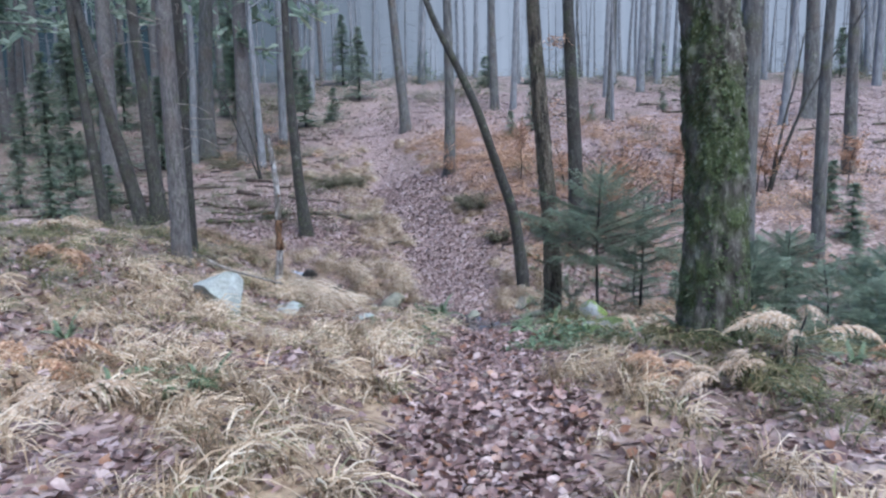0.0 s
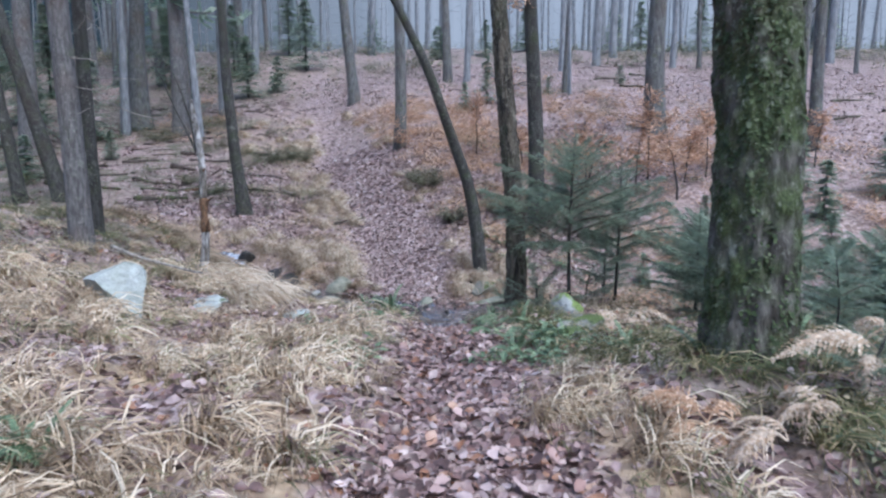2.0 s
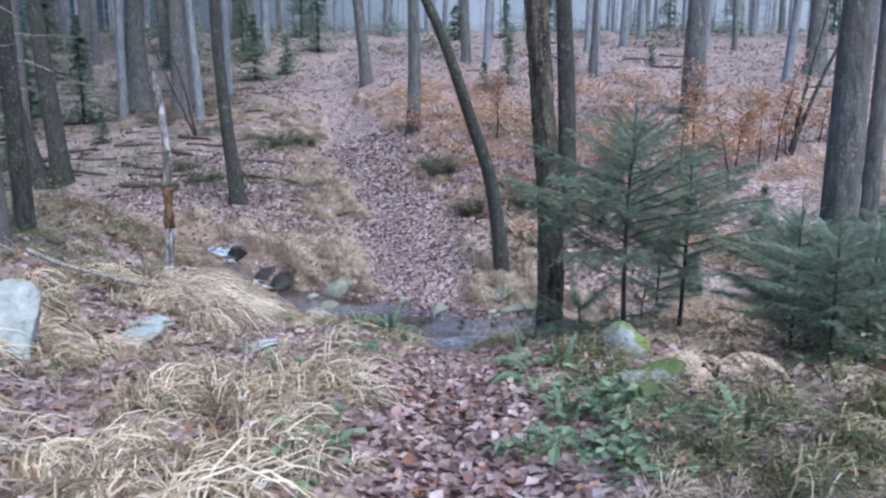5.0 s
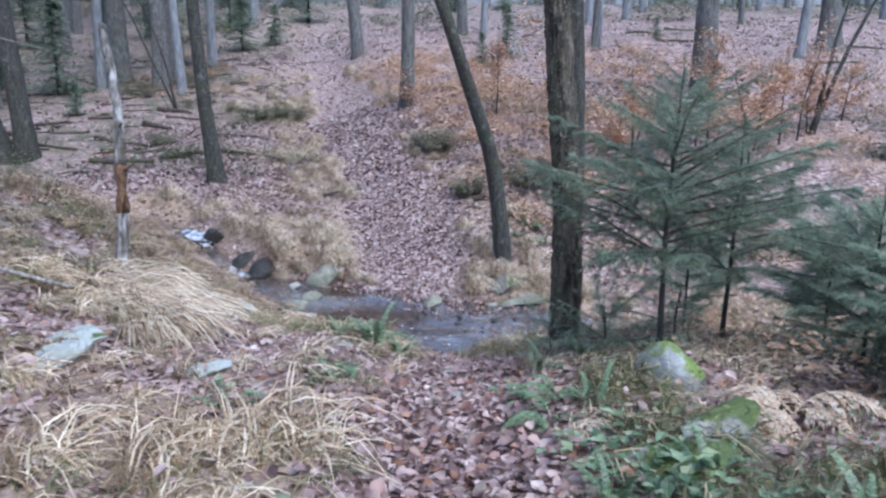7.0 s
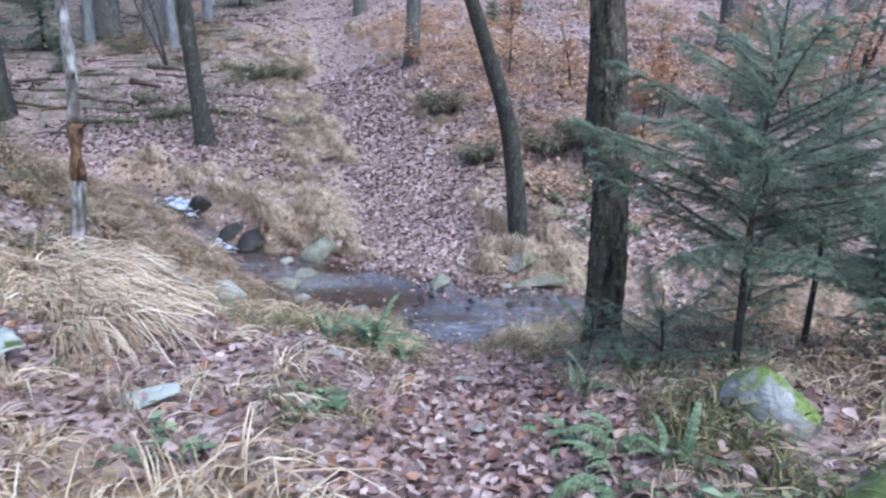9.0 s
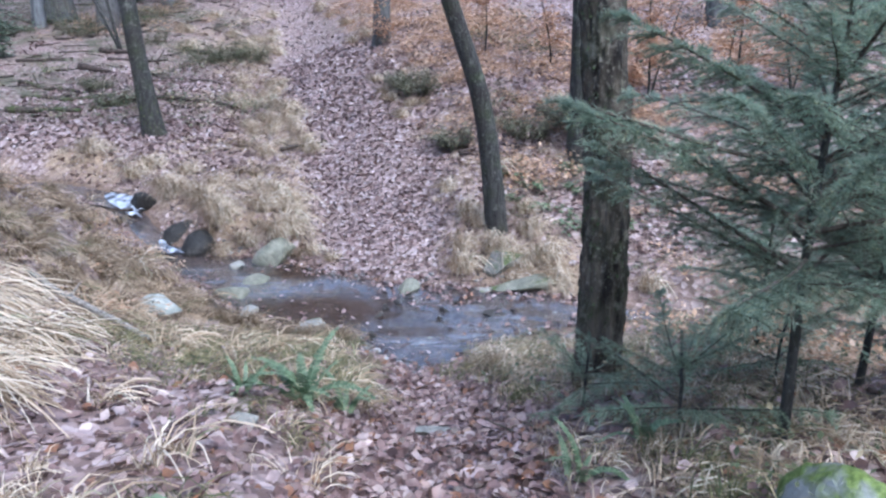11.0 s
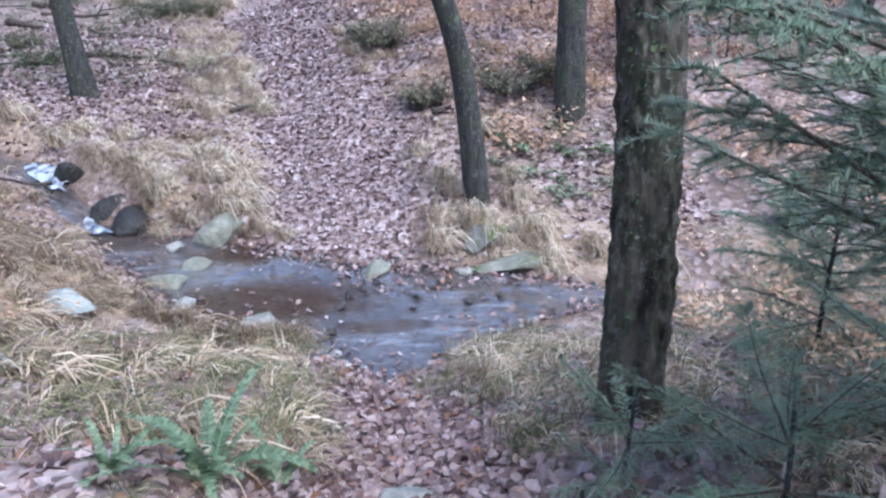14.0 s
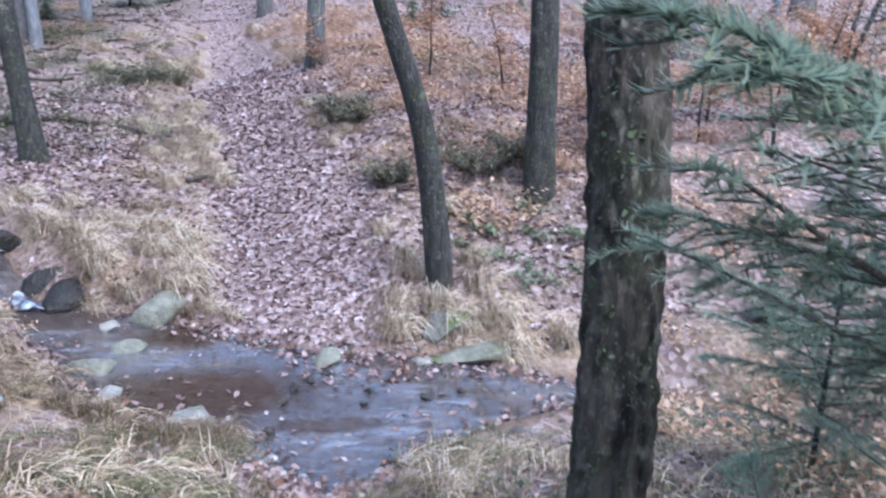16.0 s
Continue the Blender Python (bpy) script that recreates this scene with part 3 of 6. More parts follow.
def tree(name, x, y, dia, points, height, mat, label, seed, sides=14, limbs=9, first=0.42, flare=0.5, needles=False, group="forest trees", dead=0, rough=0.07):
    rng = random.Random(seed)
    root = thing(name, x, y, lz(x, y), label, "tree", group)
    last = points[-1] if points else (0, 0, 1)
    lean = (last[0] + last[0] / max(last[2], 1) * 2.0 + rng.uniform(-0.4, 0.4), last[1] + rng.uniform(-0.4, 0.4), height)
    line = bent_line(points, lean, 40)
    h = (line[:, 2] - line[0, 2]) / (line[-1, 2] - line[0, 2])
    r = dia / 2 * (1 - h) ** 0.75 + 0.012
    part("trunk", sheet(*tube(line, r, sides, rough, seed, flare), "trunk", mat), root)
    twigs = Soup()
    for k in range(limbs):
        u = first + (0.95 - first) * (k + rng.random() * 0.6) / limbs
        i = min(int(np.searchsorted(h, u)), 38)
        a = k * 2.4 + rng.uniform(-0.5, 0.5)
        reach = (0.26 if not needles else 0.2) * height * (1.15 - u) * rng.uniform(0.8, 1.3)
        rise = 0.55 if not needles else -0.1
        bl = branch_line(rng, line[i], (np.cos(a), np.sin(a), rise), reach, 8, -0.03, 0.16)
        br = np.linspace(r[i] * 0.42, 0.006, 8)
        part("limb", sheet(*tube(bl, br, 5, cap=False), "limb", mat), root)
        for q in range(2 if group == "distant wood" else 5):
            j = rng.randint(2, 7)
            tl = branch_line(rng, bl[j], (rng.uniform(-1, 1), rng.uniform(-1, 1), rng.uniform(-0.3, 0.9) if not needles else -0.4), reach * rng.uniform(0.25, 0.5), 4, 0, 0.35)
            twigs.add(*tube(tl, np.linspace(0.011, 0.003, 4), 3, cap=False))
            for w in range(14 if needles else 2):
                t2 = branch_line(rng, tl[rng.randint(1, 3)], (rng.uniform(-1, 1), rng.uniform(-1, 1), rng.uniform(-0.4, 0.8)), reach * rng.uniform(0.12, 0.25), 3, 0, 0.3)
                if needles:
                    side = np.array([rng.uniform(-0.16, 0.16), rng.uniform(-0.16, 0.16), -0.06])
                    twigs.add(np.concatenate([t2 - side, t2 + side]), [(0, 1, 4, 3), (1, 2, 5, 4)], 1)
                else:
                    twigs.add(*tube(t2, np.linspace(0.005, 0.002, 3), 3, cap=False))
    if limbs:
        part("crown", twigs.mesh("crown", [mat, NEEDLES]), root)
    for k in range(dead):
        u = rng.uniform(0.1, 0.42)
        i = int(np.searchsorted(h, u))
        a = rng.uniform(0, 6.28)
        bl = branch_line(rng, line[i], (np.cos(a), np.sin(a), rng.uniform(-0.2, 0.25)), rng.uniform(0.3, 1.5), 8, 0.03, 0.3)
        part("dead_branch", sheet(*tube(bl, np.linspace(0.013, 0.004, 8), 5), "dead_branch", DEADWOOD), root, "bare grey dead branch")
    return root


def bark_relief(root, height, sides, seed, deep, plate):
    """Gives the lower trunk upright ridges, plates and knots in real relief."""
    ob = next(o for o in root.children if o.name.startswith("trunk"))
    co = np.array([v.co[:] for v in ob.data.vertices])
    n = len(co) // 40
    rings = co[:40 * n].reshape(40, n, 3)
    mid = rings.mean(1)
    rad = np.linalg.norm(rings - mid[:, None], axis=2)
    z = np.concatenate([np.arange(mid[0, 2], height, 0.03), mid[mid[:, 2] > height + 0.1][:, 2]])
    a = np.arange(sides) * 2 * np.pi / sides
    first = np.arctan2(rings[..., 1] - mid[:, None, 1], rings[..., 0] - mid[:, None, 0])
    verts = []
    for zz in z:
        i = min(int(np.searchsorted(mid[:, 2], zz)), 39)
        j = max(i - 1, 0)
        k = 0.0 if i == j else (zz - mid[j, 2]) / (mid[i, 2] - mid[j, 2])
        cx, cy = mid[j, :2] + (mid[i, :2] - mid[j, :2]) * k
        r = [np.interp(a, np.sort(first[q] % (2 * np.pi)), rad[q][np.argsort(first[q] % (2 * np.pi))], period=2 * np.pi) for q in (j, i)]
        r = r[0] + (r[1] - r[0]) * k
        u, w = np.cos(a) * 2.2, np.sin(a) * 2.2
        ridge = 1 - np.abs(vnoise(u * 2.4 + 9, w * 2.4 + zz * 0.5, 0.55, seed)) * 2
        plates = vnoise(u + 0.2 * np.sin(9 * zz), w + 5.0 * zz * plate, 0.35, seed + 1) * 0.7 + vnoise(u * 2 + 3 * zz, w * 2 + 4 * zz, 0.4, seed + 2) * 0.5
        r = r + deep * (0.25 * ridge + plates + 0.6 * vnoise(u * 5, w * 5 + 6 * zz, 0.4, seed + 3)) * min(1.0, max(0.2, (height + 0.3 - zz)))
        verts += [(cx + q * math.cos(b), cy + q * math.sin(b), zz) for q, b in zip(r, a)]
    faces = [(i * sides + j, i * sides + (j + 1) % sides, (i + 1) * sides + (j + 1) % sides, (i + 1) * sides + j) for i in range(len(z) - 1) for j in range(sides)]
    ob.data = sheet(verts, faces, "trunk", ob.data.materials[0])


def moss_on(root, dia, height, seed, count, mat, dense=0.15, bigger=1.0):
    """Shaggy cushions clinging to the lower trunk."""
    rng = np.random.RandomState(seed)
    soup = Soup()
    trunk = next(o for o in root.children if o.name.startswith("trunk")).data
    co = np.array([v.co[:] for v in trunk.vertices])
    nr = np.array([v.normal[:] for v in trunk.vertices])
    polys = [p.vertices[:] for p in trunk.polygons if len(p.vertices) == 4 and 0.0 < co[p.vertices[0]][2] < height]
    for _ in range(count):
        q = polys[rng.randint(len(polys))]
        u, w = rng.rand(), rng.rand()
        ws = np.array([(1 - u) * (1 - w), u * (1 - w), u * w, (1 - u) * w])
        p, n = ws @ co[list(q)], ws @ nr[list(q)]
        a = math.atan2(p[1], p[0])
        if float(vnoise(a * 1.6, p[2] * 1.4, 0.55, seed)) + 0.5 * float(vnoise(a * 3, p[2] * 3, 0.4, seed + 1)) < dense - 0.45 * math.exp(-p[2] * 1.5):
            continue
        size = rng.uniform(0.008, 0.021) * bigger * (1 + 0.6 * (rng.rand() < 0.15))
        t = np.cross(n, (0, 0, 1.0))
        t = t / (np.linalg.norm(t) + 1e-6) * size * rng.uniform(0.3, 0.6)
        d = n * size * rng.uniform(0.2, 0.8) + np.array([0, 0, -1]) * size * rng.uniform(-0.2, 1.0) + t * rng.uniform(-1, 1)
        p = p - n * 0.004
        soup.add([p - t, p + t, p + d + 0.5 * t, p + d - 0.5 * t], [(0, 1, 2, 3)])
    return part("moss", soup.mesh("moss", mat, False), root, "shaggy green moss cushions")


# near and middle trees, each with its own bend
big_beech = tree("beech_tree", 2.08, -11.0, 0.47, [(-0.03, 0, 1.6), (-0.16, 0, 3.1)], 21, BEECH_MOSSY, "thick beech trunk covered in green moss and lichen", 1, 28, 10, 0.45, 0.28, rough=0.045)
bark_relief(big_beech, 5.5, 64, 11, 0.03, 0.55)
moss_on(big_beech, 0.47, 4.4, 5, 30000, TRUNK_MOSS, 0.12, 1.4)
lichened = tree("rough_barked_tree", 1.57, -3.7, 0.3, [(-0.02, 0, 1.6), (-0.2, 0, 3.4), (-0.4, 0, 5.9)], 15, OAK_BARK, "dark rough-barked trunk flecked with pale lichen", 2, 22, 9, 0.5, 0.1, rough=0.05)
bark_relief(lichened, 5.5, 72, 12, 0.02, 0.9)
moss_on(lichened, 0.34, 3.6, 8, 6000, TRUNK_MOSS, 0.3, 1.0)
tree("leaning_tree", 1.5, 2.5, 0.31, [(-0.1, 0, 0.9), (-0.28, 0, 2.1), (-0.72, 0, 3.3), (-1.3, 0, 5.0), (-2.5, 0, 7.4)], 11, DARK_BARK, "crooked dark tree leaning over the trail", 3, 16, 7, 0.68, 0.3)
straight = tree("straight_tree", 3.2, 4.5, 0.42, [(-0.04, 0, 2.3), (-0.3, 0, 6.9)], 19, DARK_BARK, "straight grey-brown trunk with ivy at its foot", 4, 16, 9, 0.5, 0.3)
bent = tree("bent_tree", -5.57, 8.0, 0.38, [(-0.12, 0, 0.6), (-0.26, 0, 2.0), (-0.4, 0, 4.3), (-0.46, 0, 8.0)], 14, DARK_BARK, "slender bent tree with mossy foot", 5, 14, 8, 0.6, 0.5)
forked = tree("forked_tree", -11.54, 9.84, 0.55, [(-0.33, 0, 5.3), (-0.53, 0, 8.1)], 17, DARK_BARK, "dark trunk forking low, moss on its foot", 6, 14, 8, 0.5, 0.5)
tree("leaning_tree", -12.1, 9.7, 0.5, [(-0.6, 0, 2.4), (-1.1, 0, 4.4), (-1.9, 0, 8.0)], 15, DARK_BARK, "dark trunk leaning away from its neighbour", 7, 14, 8, 0.5, 0.5)
tree("dark_tree", -13.5, 9.65, 0.42, [(-0.46, 0, 4.3), (-0.7, 0, 8.1)], 16, DARK_BARK, "thin dark trunk leaning slightly", 8, 12, 8, 0.5, 0.3)
tree("spruce_tree", -4.95, -4.7, 0.3, [(-0.03, 0, 4.3)], 18, SPRUCE_BARK, "smooth grey spruce trunk with broken twig stubs", 9, 16, 14, 0.55, 0.2, True, dead=22)
tree("spruce_tree", -5.26, -3.5, 0.21, [(0.04, 0, 4.6)], 15, DARK_BARK, "thin dark spruce trunk with dead lower branches", 10, 12, 12, 0.45, 0.2, True, dead=14)
tree("spruce_tree", -17.2, 17.8, 0.85, [(0.2, 0, 8.6)], 24, SPRUCE_BARK, "broad grey spruce trunk in the dark stand", 11, 14, 14, 0.35, 0.3, True, dead=8)
mossy_foot = tree("mossy_foot_tree", -15.0, 24.8, 0.95, [(0.16, 0, 4.0), (0.5, 0, 8.6)], 24, BEECH, "grey trunk with a flared mossy foot", 12, 14, 9, 0.45, 0.9)
tree("slanting_tree", -3.65, 27.4, 0.62, [(-0.74, 0, 7.6)], 20, BEECH, "grey trunk slanting beside the trail", 13, 12, 9, 0.45, 0.4)
tree("trailside_tree", -0.8, 13.9, 0.48, [(0.1, 0, 2.3), (0.08, 0, 5.4)], 18, BEECH, "upright grey trunk among copper leaves", 14, 12, 9, 0.5, 0.3)
tree("grey_tree", 9.1, 2.1, 0.33, [(-0.05, 0, 4.0), (0.0, 0, 6.6)], 15, BEECH, "slim grey trunk behind the young spruces", 15, 12, 9, 0.5, 0.3)
tree("grey_tree", 13.75, 9.9, 0.44, [(-0.12, 0, 6.2)], 18, BEECH, "slim grey trunk standing alone", 16, 12, 9, 0.5, 0.3)
tree("grey_tree", 9.58, 14.5, 0.78, [(-0.09, 0, 3.1), (0.0, 0, 6.0)], 22, BEECH, "sturdy grey beech trunk with bare lower part", 17, 14, 10, 0.5, 0.4)
tree("grey_tree", 18.2, 22.9, 0.8, [(-0.06, 0, 2.2)], 22, BEECH, "sturdy grey beech with spreading roots", 18, 14, 10, 0.5, 0.9)
tree("grey_tree", 12.4, 36.7, 0.55, [(0.11, 0, 6)], 20, HAZED_BARK, "pale grey trunk far up the slope", 19, 10, 9, 0.5, 0.3)
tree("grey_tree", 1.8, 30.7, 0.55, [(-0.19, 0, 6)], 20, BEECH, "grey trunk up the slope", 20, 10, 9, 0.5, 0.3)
tree("grey_tree", 8.0, 24.0, 0.17, [(-0.1, 0, 6)], 12, HAZED_BARK, "thin pale young birch trunk", 21, 10, 7, 0.5, 0.2)
tree("grey_tree", 4.5, -5.0, 0.37, [(0.0, 0, 2.2), (0.0, 0, 4.0)], 17, BEECH, "dark trunk half hidden by the mossy beech", 22, 14, 9, 0.5, 0.4)
for owner, tall, count in ((bent, 0.7, 900), (forked, 1.0, 1200), (mossy_foot, 1.0, 1500), (straight, 0.8, 1200)):
    moss_on(owner, 0.4, tall, 21, count, MOSS, -0.6)

# the wood behind: copies of a few trunks
def wood_behind():
    rng = random.Random(77)
    kinds = [
        tree("distant_tree", -24, 40, 0.5, [(0.1, 0, 6)], 21, HAZED_BARK, "pale grey trunk in the misty wood", 31, 9, 8, 0.45, 0.3, group="distant wood"),
        tree("distant_tree", 24, 44, 0.4, [(-0.2, 0, 6)], 19, HAZED_BARK, "slim grey trunk in the misty wood", 32, 9, 8, 0.5, 0.3, group="distant wood"),
        tree("distant_tree", -30, 30, 0.6, [(0.0, 0, 6)], 24, SPRUCE_BARK, "tall spruce trunk in the dark stand", 33, 9, 16, 0.3, 0.3, True, group="distant wood", dead=6),
        tree("distant_tree", 30, 30, 0.3, [(0.3, 0, 6)], 16, BEECH, "thin grey young trunk in the misty wood", 34, 9, 7, 0.5, 0.3, group="distant wood"),
    ]
    done = 0
    spots = []
    while done < 92:
        x, y = rng.uniform(-48, 52), rng.uniform(19, 66)
        if abs(x - float(lerp(y, TRAIL))) < 2.2 + 0.05 * y or any(math.hypot(x - a, y - b) < 1.6 for a, b in spots):
            continue
        if rng.random() < (0.4 if x < -4 else 0.8 if y < 30 else 0.45):
            continue
        spots.append((x, y))
        k = kinds[2] if x < -6 and rng.random() < 0.75 else kinds[rng.choice([0, 1, 3, 0])]
        size = rng.uniform(0.75, 1.25)
        copy_thing(k, pose(x, y, lz(x, y) - 0.05, rng.uniform(-2.5, 2.5), rng.uniform(-2.5, 2.5), rng.uniform(0, 360)) @ Matrix.Scale(size, 4))
        done += 1
    while done < 112:
        x, y = rng.uniform(-60, 62), rng.uniform(62, 92)
        size = rng.uniform(0.8, 1.3)
        copy_thing(kinds[rng.choice([0, 1, 3])], pose(x, y, lz(x, y) - 0.05, 0, rng.uniform(-2, 2), rng.uniform(0, 360)) @ Matrix.Scale(size, 4))
        done += 1
    # the wood goes on round and behind the walker
    for a in range(34):
        ang = rng.uniform(math.pi * 0.95, math.pi * 2.05)
        r = rng.uniform(9, 40)
        x, y = r * math.cos(ang), -14 + r * math.sin(ang)
        if abs(x) < 2.5 or y > -10 and abs(x) < 11:
            continue
        copy_thing(kinds[rng.choice([0, 1, 2, 3])], pose(x, y, lz(x, y) - 0.05, 0, 0, rng.uniform(0, 360)))


wood_behind()


def far_wood():
    """Thin trunks and bare twigs without number on the crest."""
    rng = np.random.RandomState(8)
    s = Soup()
    for k in range(170):
        x, y = rng.uniform(-75, 75), rng.uniform(52, 96)
        z, h, r = lz(x, y) - 0.1, rng.uniform(9, 17), rng.uniform(0.04, 0.15)
        lean = rng.normal(0, 0.04, 2) * h
        line = np.array([(x + lean[0] * t ** 1.5, y + lean[1] * t ** 1.5, z + h * t) for t in np.linspace(0, 1, 5)])
        s.add(*tube(line, r * np.linspace(1, 0.25, 5), 5, cap=False))
        for q in range(26):
            t = rng.uniform(0.12, 1)
            p = line[0] + (line[-1] - line[0]) * t
            a, ln = rng.uniform(0, 6.28), rng.uniform(0.5, 2.4) * (1.2 - t)
            d = np.array([np.cos(a), np.sin(a), rng.uniform(-0.2, 0.7)]) * ln
            w = np.array([0, 0, 0.022])
            s.add([p - w, p + w, p + d + w * 0.3, p + d - w * 0.3], [(0, 1, 2, 3)])
    return tagged(new("far_wood", s.mesh("far_wood", HAZED_BARK)), "bare thin trunks of the misty far wood", "woods", kind="stuff")


far_wood()


# ---- young spruces ----
def spruce_branch(seed, per=7, size=0.042, half=0.0052, mat=None):
    """A flat, drooping spray of needles on a thin woody stem, one metre long."""
    rng = random.Random(seed)
    s = Soup()
    stem = branch_line(rng, (0, 0, 0), (1, 0, 0.16), 1.0, 10, 0.016, 0.06)
    s.add(*tube(stem, np.linspace(0.011, 0.003, 10), 4, cap=False))
    v, f = [], []

    def needles(line, per, size):
        for i in range(len(line) - 1):
            d = line[i + 1] - line[i]
            d = d / (np.linalg.norm(d) + 1e-9)
            for _ in range(per):
                p = line[i] + (line[i + 1] - line[i]) * rng.random()
                a = rng.uniform(-1, 1) * 1.9 + 1.57
                out = np.array([-d[1] * math.cos(a), d[0] * math.cos(a), math.sin(a) * 0.8])
                w = d * 0.8 + out * rng.uniform(0.6, 1.0)
                w = w / np.linalg.norm(w) * size * rng.uniform(0.7, 1.25)
                q = np.cross(w, (rng.uniform(-0.4, 0.4), rng.uniform(-0.4, 0.4), 1.0))
                q = q / (np.linalg.norm(q) + 1e-9) * half
                n = len(v)
                v.extend([p - q, p + q, p + w])
                f.append((n, n + 1, n + 2))

    needles(stem, per + 2, size)
    for i in range(1, 10):
        for side in (-1, 1):
            for extra in range(3):
                u = i + rng.uniform(-0.5, 0.5)
                k = min(max(int(u), 0), 8)
                p = stem[k] + (stem[k + 1] - stem[k]) * min(max(u - k, 0), 1)
                length = (0.46 * (1 - (i - 1) / 12)) * rng.uniform(0.45, 1.0) * (1 if extra == 0 else 0.6)
                tw = branch_line(rng, p, (0.8, side * rng.uniform(0.35, 1.1), rng.uniform(-0.45, 0.1)), length, 5, 0.07, 0.14)
                off = np.array([0, 0, 0.0018])
                s.add(np.concatenate([tw - off, tw + off]), [(j, j + 1, j + 6, j + 5) for j in range(4)])
                needles(tw, per, size)
    return s.mesh("spruce_branch", TWIG, False), sheet(v, f, "needles", mat or NEEDLES, False)


SPRAYS = [spruce_branch(k) for k in range(5)]
FINE_SPRAYS = [spruce_branch(10 + k, 15, 0.036, 0.0022) for k in range(5)]


FRESH_SPRAYS = [spruce_branch(10 + k, 15, 0.036, 0.0022, FRESH_NEEDLES) for k in range(5)]


def young_spruce(x, y, height, reach, seed, label, bare=0.12, per=5, gap=0.135, sprays=None):
    rng = random.Random(seed)
    root = thing("young_spruce", x, y, lz(x, y), label, "spruce", "young spruces")
    line = bent_line([(rng.uniform(-0.04, 0.04), 0, height * 0.5)], (rng.uniform(-0.05, 0.05), 0, height), 14)
    line[0, 2] = -0.06
    part("trunk", sheet(*tube(line, 0.008 + height * 0.011 * (1 - np.linspace(0, 1, 14)), 8, 0.05, seed), "trunk", DARK_BARK), root)
    z, k = height * bare, 0
    while z < height * 0.97:
        u = z / height
        size = reach * min(1.0, (1 - u) / 0.42) ** 0.85 * (0.7 + 0.3 * min(1, u / 0.4)) + 0.07
        for j in range(per if u < 0.9 else 4):
            k += 1
            a = k * 137.5 + rng.uniform(-20, 20)
            tilt = 4 - 34 * u + rng.uniform(-13, 13)
            length = size * rng.uniform(0.7, 1.1)
            cx = float(np.interp(z, line[:, 2], line[:, 0]))
            stem, green = (sprays or SPRAYS)[rng.randint(0, 4)]
            twig = part("branch", stem, root, at=pose(cx, 0, z + rng.uniform(-0.04, 0.04), rng.uniform(-22, 22), tilt, a) @ Matrix.Scale(length, 4))
            part("needles", green, twig)
        z += gap * (1.15 - 0.5 * u)
    leader = part("leader", SPRAYS[0][0], root, at=pose(float(line[-1, 0]), 0, height - 0.1, 0, -86, 0) @ Matrix.Scale(0.22, 4))
    part("needles", SPRAYS[0][1], leader)
    return root


young_spruce(2.1, -5.35, 2.5, 1.2, 1, "young blue-green spruce with drooping branches", 0.36, 4, 0.13, FINE_SPRAYS)
young_spruce(2.95, -4.6, 2.1, 0.9, 2, "young spruce growing close beside a larger one", 0.34, 4, 0.14, FINE_SPRAYS)
young_spruce(5.4, -4.7, 1.9, 1.0, 3, "bushy young spruce in the shade", 0.2, 5, 0.13)
young_spruce(5.6, -1.8, 2.3, 1.1, 4, "bushy young spruce at the edge of the thicket", 0.12, 5, 0.15)
young_spruce(3.6, -6.7, 1.3, 0.75, 9, "small spruce below the mossy beech", 0.12, 5, 0.13)
young_spruce(4.3, -6.1, 1.3, 0.75, 14, "dark young spruce in the thicket", 0.12, 5, 0.15)
young_spruce(4.7, -7.5, 1.0, 0.65, 15, "low dark spruce below the mossy beech", 0.1, 5, 0.15)
young_spruce(7.2, -4.5, 1.9, 1.0, 5, "dense young spruce among ferns", 0.12, 5, 0.15)
young_spruce(1.25, -4.5, 0.42, 0.5, 6, "small spruce hugging the foot of a trunk", 0.1, 4, 0.13, FRESH_SPRAYS)
young_spruce(1.72, -4.95, 0.45, 0.75, 7, "small light green spruce with long soft sprays beside a lichened trunk", 0.3, 5, 0.2, FRESH_SPRAYS)
young_spruce(2.6, -4.3, 0.5, 0.6, 13, "small spruce with light green sprays in the thicket", 0.3, 4, 0.2, FRESH_SPRAYS)
young_spruce(3.9, -5.4, 1.5, 0.85, 11, "airy young spruce in the thicket", 0.2, 5, 0.14)
young_spruce(3.3, -2.6, 1.5, 0.8, 12, "slender young spruce above the stream", 0.2, 4, 0.16)
young_spruce(2.5, -11.6, 0.42, 0.34, 8, "spruce seedling at the foot of the mossy beech", 0.1, 4, 0.1)
young_spruce(4.6, -9.2, 0.9, 0.6, 10, "spruce seedling among bracken", 0.1, 4, 0.12)



